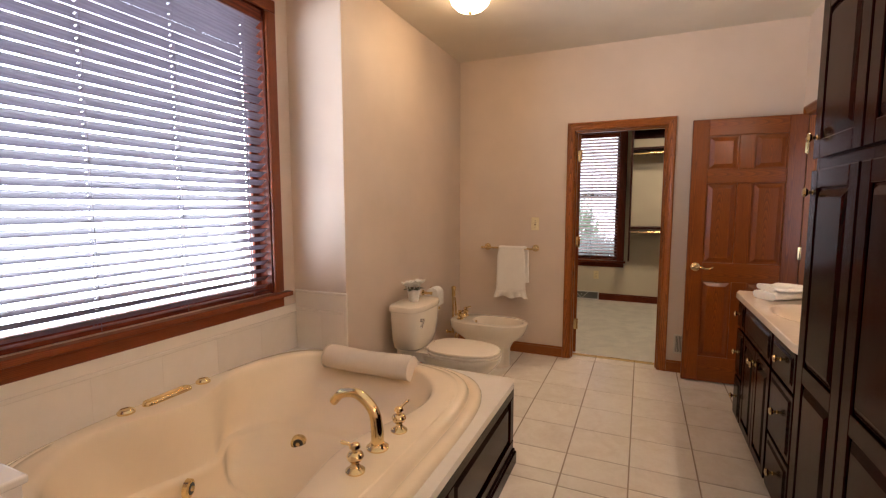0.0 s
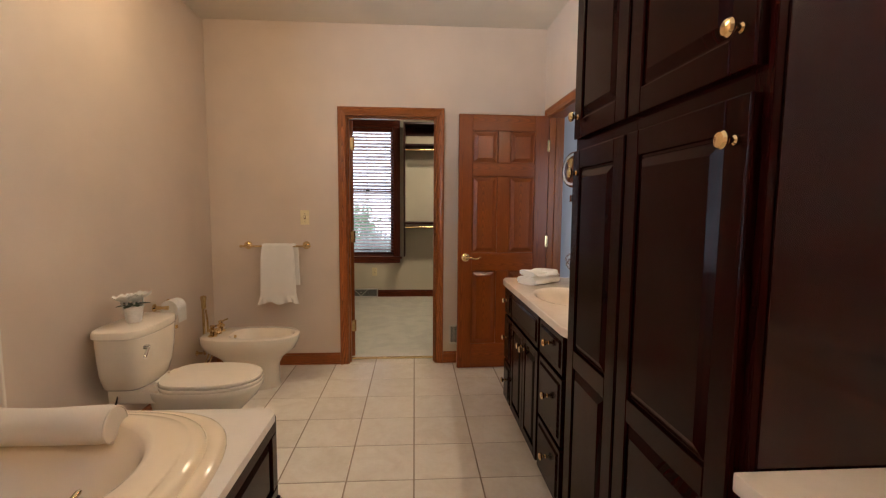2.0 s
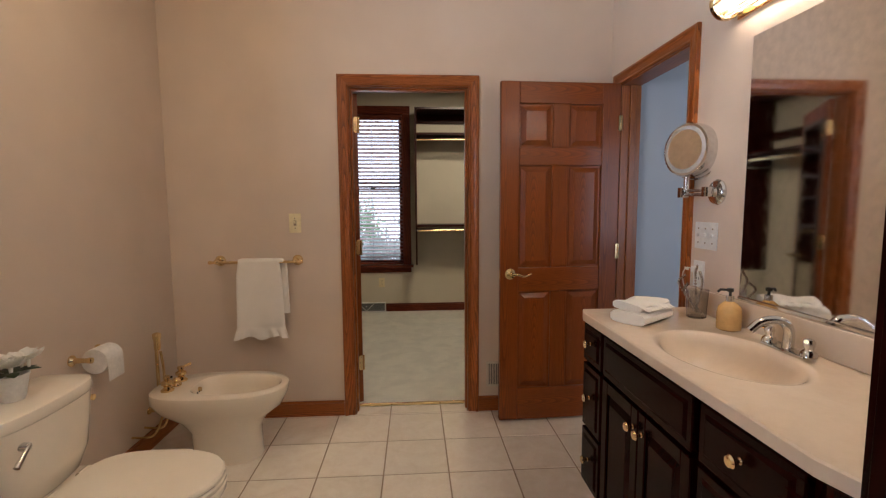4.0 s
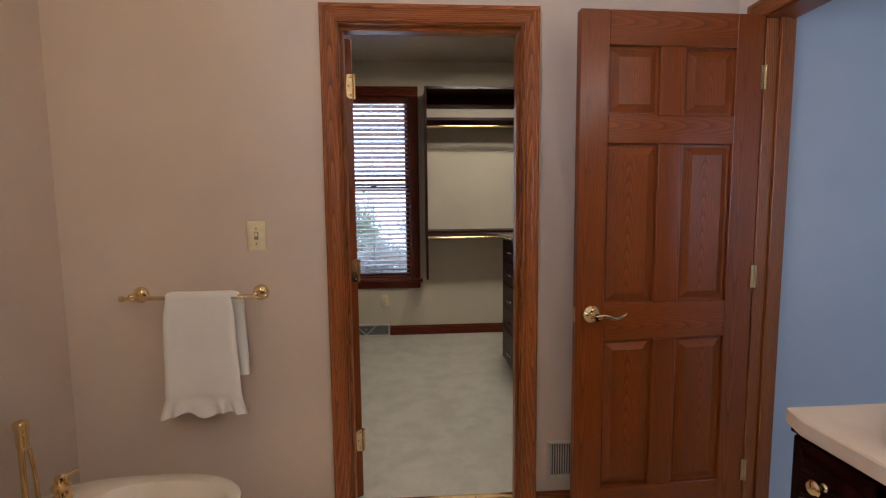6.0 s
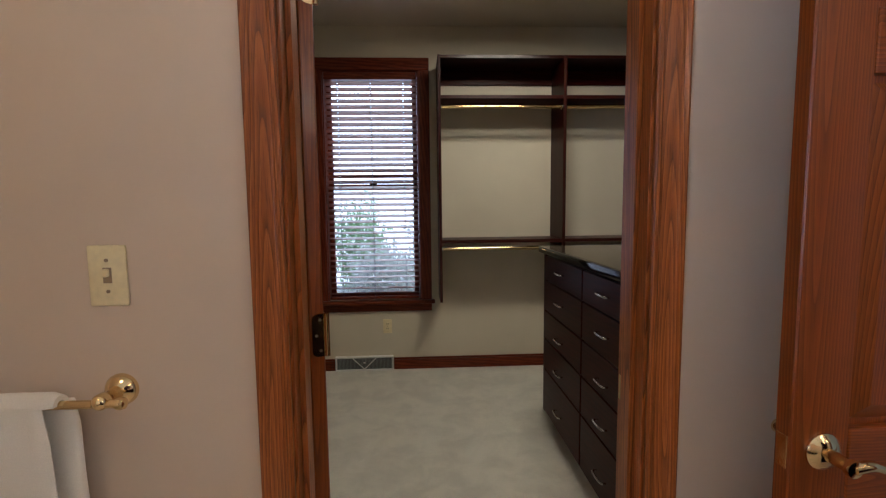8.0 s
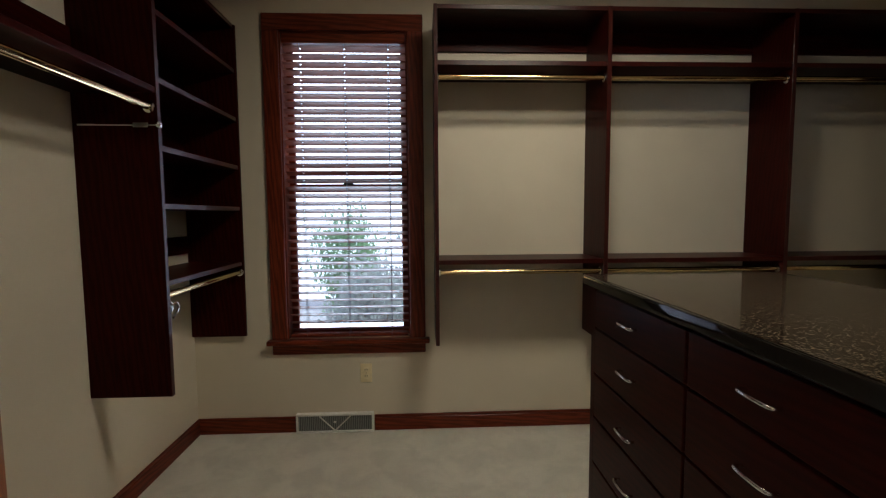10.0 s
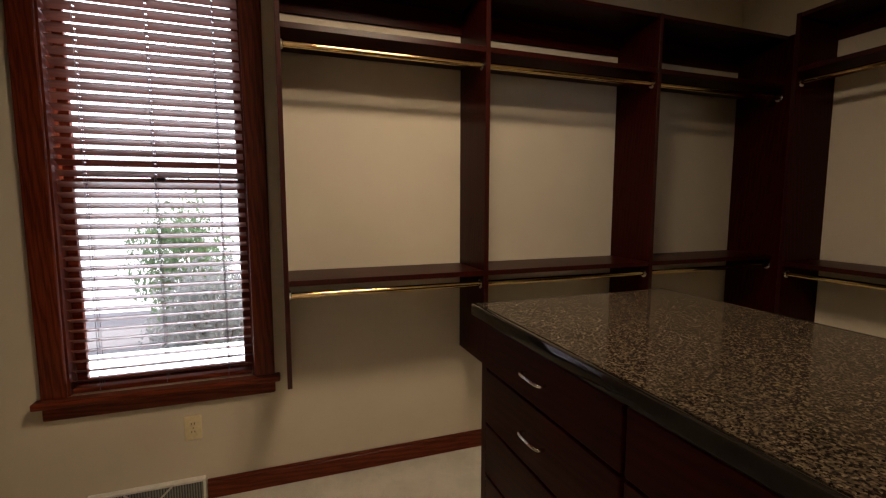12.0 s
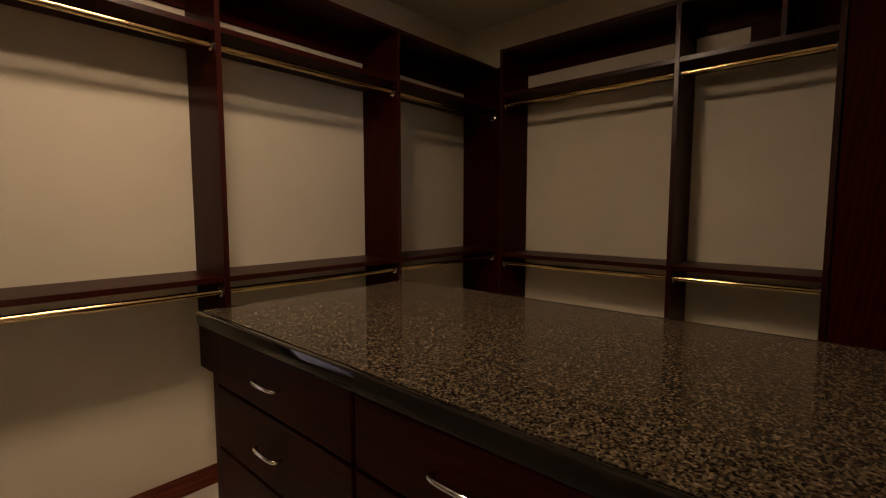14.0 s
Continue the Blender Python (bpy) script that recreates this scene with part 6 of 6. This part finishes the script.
def box_lamp(x0, x1, y0, y1, z, h):
    """A surface fixture: a white metal tray with a glowing lens let into its underside."""
    t = thing("ceiling_lamp", ((x0 + x1) / 2, (y0 + y1) / 2, z), "rectangular white ceiling fixture with a glowing acrylic lens", "ceiling lamp")
    part("tray", boxes((x0, x1, y0, y0 + 0.008, z - h, z), (x0, x1, y1 - 0.008, y1, z - h, z), (x0, x0 + 0.008, y0 + 0.0082, y1 - 0.0082, z - h, z), (x1 - 0.008, x1, y0 + 0.0082, y1 - 0.0082, z - h, z), (x0 + 0.0082, x1 - 0.0082, y0 + 0.0082, y1 - 0.0082, z - 0.01, z), bev=0.001), M_WHITE, t, "white enamelled metal tray")
    part("lens", cube(x0 + 0.0085, x1 - 0.0085, y0 + 0.0085, y1 - 0.0085, z - h + 0.003, z - h + 0.008), M_DOMEC, t, "glowing acrylic lens")


dome_lamp((-0.71, 4.80, CEIL), 0.145, M_DOME, "round white glass ceiling lamp, lit")

# ---- closet: fitted shelving ----


def rod(parent, a, b, sockets=True):
    part("hanging_rod", tube(bmesh.new(), [a, b], 0.0145, 16), M_BRASS, parent, "brass hanging rod", True)
    if sockets:
        d = (Vector(b) - Vector(a)).normalized()
        for p, s in ((Vector(a), 1), (Vector(b), -1)):
            part("rod_socket", tube(bmesh.new(), [p, p + d * s * 0.006, p + d * s * 0.010], [0.024, 0.024, 0.017], 16), M_CHROME, parent, "chrome rod socket", True)


def shelving_north():
    t = thing("closet_shelving", (1.2, CY1, 0.63), "dark cherry closet shelving with brass rods along the window wall", "shelving")
    yf, yb, z0, z1 = 8.605, CY1 - 0.001, 0.634, 2.454
    cols = [(0.192, 0.212), (1.122, 1.145), (2.15, 2.173)]
    for a, b in cols:
        p = part("partition", cube(a, b, yf + 0.001, yb, z0, z1, 0.0005), M_CLOS["z"], t)
        part("edge_band", cube(a, b, yf - 0.001, yf + 0.0009, z0, z1, 0.0006), M_BAND, p)
    bays = [(0.2125, 1.1215), (1.1455, 2.1495), (2.1735, CX1 - 0.0145)]
    for a, b in bays:
        for z, th in ((1.083, 0.024), (2.145, 0.024), (z1 - 0.022, 0.022)):
            p = part("shelf", cube(a, b, yf + 0.006, yb, z, z + th, 0.0005), M_CLOS["x"], t)
            part("edge_band", cube(a, b, yf + 0.004, yf + 0.0059, z, z + th, 0.0006), M_BAND, p)
        part("hanging_rail", cube(a, b, yb - 0.016, yb, 2.318, 2.4315, 0.001), M_CLOS["x"], t)
        rod(t, (a, yf + 0.035, 2.092), (b, yf + 0.035, 2.092))
        rod(t, (a, yf + 0.035, 1.038), (b, yf + 0.035, 1.038))


def corner_panel():
    # dark sheet over the corner wall, in place of the shade there
    single("corner_filler_panel", cube(CX1 - 0.014, CX1 - 0.001, 8.368, CY1 - 0.002, 0.634, 2.454, 0.001), M_CLOS["z"], "dark cherry panel added over the closet corner wall to keep it dark", "panel", (CX1, 8.5, 0.634))


def shelving_east():
    t = thing("closet_shelving", (CX1, 7.5, 0.63), "dark cherry closet shelving with brass rods on the end wall", "shelving")
    xf, xb, z0, z1 = 2.85, CX1 - 0.001, 0.634, 2.454
    cols = [(8.345, 8.367), (7.272, 7.294), (6.64, 6.662)]
    for a, b in cols:
        p = part("partition", cube(xf + 0.001, xb, a, b, z0, z1, 0.0005), M_CLOS["z"], t)
        part("edge_band", cube(xf - 0.001, xf + 0.0009, a, b, z0, z1, 0.0006), M_BAND, p)
    for a, b in ((7.2945, 8.3445), (6.6625, 7.2715)):
        for z, th in ((1.083, 0.024), (2.145, 0.024), (z1 - 0.022, 0.022)):
            p = part("shelf", cube(xf + 0.006, xb, a, b, z, z + th, 0.0005), M_CLOS["y"], t)
            part("edge_band", cube(xf + 0.004, xf + 0.0059, a, b, z, z + th, 0.0006), M_BAND, p)
        part("hanging_rail", cube(xb - 0.016, xb, a, b, 2.345, 2.4315, 0.001), M_CLOS["y"], t)
        rod(t, (xf + 0.035, a, 2.092), (xf + 0.035, b, 2.092))
        rod(t, (xf + 0.035, a, 1.038), (xf + 0.035, b, 1.038))
    part("cubby_back", cube(xb - 0.012, xb, 6.6625, 7.02, 2.1695, 2.3445), M_CLOS["y"], t)
    p = part("cubby_divider", cube(xf + 0.03, xb - 0.0165, 6.845, 6.865, 2.1695, z1 - 0.0225, 0.0005), M_CLOS["z"], t)
    part("edge_band", cube(xf + 0.028, xf + 0.0299, 6.845, 6.865, 2.1695, z1 - 0.0225, 0.0006), M_BAND, p)
    c = thing("wardrobe_cabinet", (3.0, 6.44, 0.012), "tall dark cherry closed cabinet at the end of the shelving", "cabinet")
    part("body", cube(2.80, CX1 - 0.016, 6.242, 6.632, 0.012, 2.454, 0.002), M_CLOS["z"], c)
    part("door", cube(2.78, 2.7995, 6.25, 6.628, 0.10, 2.44, 0.003), M_CLOS["z"], c)


def shelving_west():
    t = thing("closet_shelving", (CX0, 7.9, 0.6), "dark cherry closet shelving with open shelves beside the window", "shelving")
    xb, xf, z1 = CX0 + 0.001, -0.935, 2.454
    p = part("partition", cube(xb, xf - 0.002, 8.06, 8.082, 0.60, z1, 0.0005), M_CLOS["z"], t)
    part("edge_band", cube(xf - 0.0019, xf, 8.06, 8.082, 0.60, z1, 0.0006), M_BAND, p)
    part("partition", cube(xb, -0.945, 8.895, 8.9155, 0.63, z1, 0.006, 2), M_CLOS["z"], t)
    part("partition", cube(xb, xf, 6.92, 6.942, 0.60, z1, 0.006, 2), M_CLOS["z"], t)
    for z in (1.062, 1.388, 1.628, 1.905, 2.18, z1 - 0.022):
        p = part("shelf", cube(xb, xf - 0.022, 8.0825, 8.8945, z, z + 0.022, 0.0005), M_CLOS["y"], t)
        part("edge_band", cube(xf - 0.0219, xf - 0.020, 8.0825, 8.8945, z, z + 0.022, 0.0006), M_BAND, p)
    part("back_panel", cube(xb + 0.0005, xb + 0.007, 8.0825, 8.8945, 1.412, z1 - 0.024), M_CLOS["z"], t)
    part("back_rail", cube(xb, xb + 0.016, 8.0825, 8.8945, 1.14, 1.24), M_CLOS["y"], t)
    for z in (1.85, z1 - 0.022):
        part("shelf", cube(xb, xf - 0.004, 6.9425, 8.0595, z, z + 0.024, 0.0015), M_CLOS["y"], t)
    part("hanging_rail", cube(xb, xb + 0.016, 6.9425, 8.0595, 2.0, 2.1), M_CLOS["y"], t)
    rod(t, (xf - 0.03, 6.9425, 1.795), (xf - 0.03, 8.0595, 1.795))
    rod(t, (xf - 0.035, 8.0825, 1.022), (xf - 0.035, 8.8945, 1.022))
    v = part("valet_rod", tube(bmesh.new(), [(xb + 0.03, 8.048, 1.722), (xf + 0.004, 8.048, 1.722)], 0.0045, 10), M_CHROME, t, "thin chrome valet rod", True)
    part("knob", lathe(bmesh.new(), [(0.004, -0.006), (0.013, -0.003), (0.014, 0.004), (0.01, 0.01), (0.002, 0.011)], (xf + 0.008, 8.048, 1.722), "x", 16), M_CHROME, v, "", True)
    part("bracket", cube(xf - 0.09, xf - 0.03, 8.042, 8.0595, 1.712, 1.732, 0.002), M_CHROME, v)
    part("hook_rail", cube(xf - 0.10, xf + 0.002, 8.0825, 8.096, 0.955, 0.985, 0.003), M_CHROME, t, "chrome pull out hook rail")
    for x in (xf - 0.02, xf + 0.004):
        part("hook", tube(bmesh.new(), curve_pts([(x, 8.09, 0.985), (x + 0.004, 8.115, 0.99), (x + 0.004, 8.125, 0.965), (x, 8.10, 0.935), (x, 8.09, 0.93)], 6), 0.0045, 8), M_CHROME, t, "small chrome hook", True)


shelving_north()
shelving_east()
corner_panel()
shelving_west()


def bar_pull(parent, x, y, z, half):
    p = curve_pts([(x, y - half, z), (x - 0.022, y - half * 0.92, z + 0.002), (x - 0.027, y, z + 0.003), (x - 0.022, y + half * 0.92, z + 0.002), (x, y + half, z)], 6)
    part("pull", tube(bmesh.new(), p, 0.0048, 10), M_CHROME, parent, "satin chrome bar pull", True)


def island():
    x0, x1, y0, y1, zt = 0.792, 1.535, 6.36, 7.908, 1.076
    t = thing("island_dresser", (1.17, 7.15, 0.012), "dark cherry island dresser with chrome drawer pulls", "dresser")
    part("body", cube(x0 + 0.019, x1, y0, y1, 0.10, zt, 0.002), M_CLOS["z"], t)
    part("plinth", cube(x0 + 0.06, x1 - 0.05, y0 + 0.04, y1 - 0.04, 0.012, 0.0995), M_CLOS["y"], t)
    part("corner_panel", cube(x0 + 0.002, x0 + 0.0185, y1 - 0.035, y1, 0.10, zt, 0.001), M_CLOS["z"], t)
    rows = ((0.917, 1.058), (0.735, 0.909), (0.562, 0.727), (0.375, 0.554), (0.11, 0.367))
    for a, b, hy in ((7.262, 7.870, 7.573), (6.745, 7.250, 6.995), (6.375, 6.733, 6.55)):
        for c, d in rows:
            bm = cube(x0, x0 + 0.0188, a, b, c, d, 0.003, 2)
            f = part("drawer", bm, M_CLOS["y"], t)
            bar_pull(f, x0 + 0.001, hy, (c + d) / 2 + (0.002 if c > 0.7 else -0.02), 0.048)
    part("end_panel", cube(x0 + 0.04, x1 - 0.04, y1 + 0.0003, y1 + 0.012, 0.14, zt - 0.04, 0.003), M_CLOS["z"], t)
    g = thing("granite_top", (1.17, 7.15, zt), "polished brown speckled granite top on the dresser, its shaded edge coloured black", "countertop")
    part("slab", cube(0.783, 1.548, 6.353, 7.917, zt + 0.0005, 1.114), M_GRANITE, g)
    # separate black strips stand in for the slab's own shaded edge
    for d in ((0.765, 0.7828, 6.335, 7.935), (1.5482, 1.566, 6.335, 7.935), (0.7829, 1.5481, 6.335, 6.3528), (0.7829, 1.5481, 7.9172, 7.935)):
        part("edge", cube(*d, zt + 0.0006, 1.1139, 0.005, 2), M_SHADED_EDGE, g, "glossy granite edge with its shade put into a black colour", True)


island()


def floor_register():
    x0, x1, z0, z1, y = -0.668, -0.192, 0.0125, 0.132, CY1
    t = thing("baseboard_register", (-0.43, y, 0.012), "white metal baseboard heat register with a V brace", "heat register")
    part("backing", cube(x0 + 0.01, x1 - 0.01, y - 0.022, y - 0.001, z0 + 0.01, z1 - 0.01), M_SHADOWG, t)
    part("register_frame", boxes((x0, x1, y - 0.036, y - 0.0005, z1 - 0.012, z1), (x0, x1, y - 0.036, y - 0.0005, z0, z0 + 0.012), (x0, x0 + 0.012, y - 0.036, y - 0.0005, z0 + 0.0125, z1 - 0.0125), (x1 - 0.012, x1, y - 0.036, y - 0.0005, z0 + 0.0125, z1 - 0.0125), bev=0.002), M_WHITE, t)
    cx = (x0 + x1) / 2
    for e in (-0.095, 0.095):
        part("brace", tube(bmesh.new(), [(cx, y - 0.033, z0 + 0.014), (cx + e, y - 0.033, z1 - 0.014)], 0.004, 8), M_WHITE, t)
    n = 40
    for i in range(n):
        x = x0 + 0.018 + (x1 - x0 - 0.036) * i / (n - 1)
        part("slat", cube(x - 0.0022, x + 0.0022, y - 0.03, y - 0.0225, z0 + 0.013, z1 - 0.013), M_VENTG, t)
    part("damper_lever", cube(cx - 0.008, cx + 0.008, y - 0.042, y - 0.0305, z0 + 0.065, z0 + 0.075, 0.002), M_WHITE, t)


floor_register()
box_lamp(0.44, 1.06, 7.49, 7.80, CEILC, 0.085)

# ---- floor tiles, laid last ----


def bath_floor():
    f = structure("floor", cube(XW - 0.1, XE + 0.03, 0.85, 6.2275, -0.06, -0.0025), M_GROUT, "cream ceramic tile floor with tan grout", "floor")
    step, gap, ch = 0.327, 0.0065, 0.002
    made = {}

    def tile_mesh(w, d):
        key = (round(w, 3), round(d, 3))
        if key not in made:
            rings = []
            for e, z in ((0.0, -0.02), (0.0, -ch), (ch, 0.0)):
                rings.append([(e, e, z), (w - e, e, z), (w - e, d - e, z), (e, d - e, z)])
            made[key] = finish(loft(bmesh.new(), rings), "tile", M_TILE, False)
        return made[key]

    def lay(x0, x1, y0, y1):
        i0 = math.floor((x0 - 0.012) / step)
        j0 = math.floor((y0 - 4.79) / step)
        for i in range(i0, i0 + 14):
            for j in range(j0, j0 + 20):
                a, b = max(x0, 0.012 + i * step) , min(x1, 0.012 + (i + 1) * step)
                c, d = max(y0, 4.79 + j * step), min(y1, 4.79 + (j + 1) * step)
                if b - a < 0.02 or d - c < 0.02:
                    continue
                ob = new("tile", tile_mesh(b - a - gap, d - c - gap))
                ob.parent = f
                ob.location = (a + gap / 2, c + gap / 2, random.uniform(-0.0003, 0.0003))
    lay(-0.262, XE, 0.9, 4.25)
    lay(XW, -0.262, 0.9, 2.26)
    lay(XT, XE, 4.25, YN)
    lay(DX0 + 0.02, DX1 - 0.02, YN, 6.2275)


bath_floor()
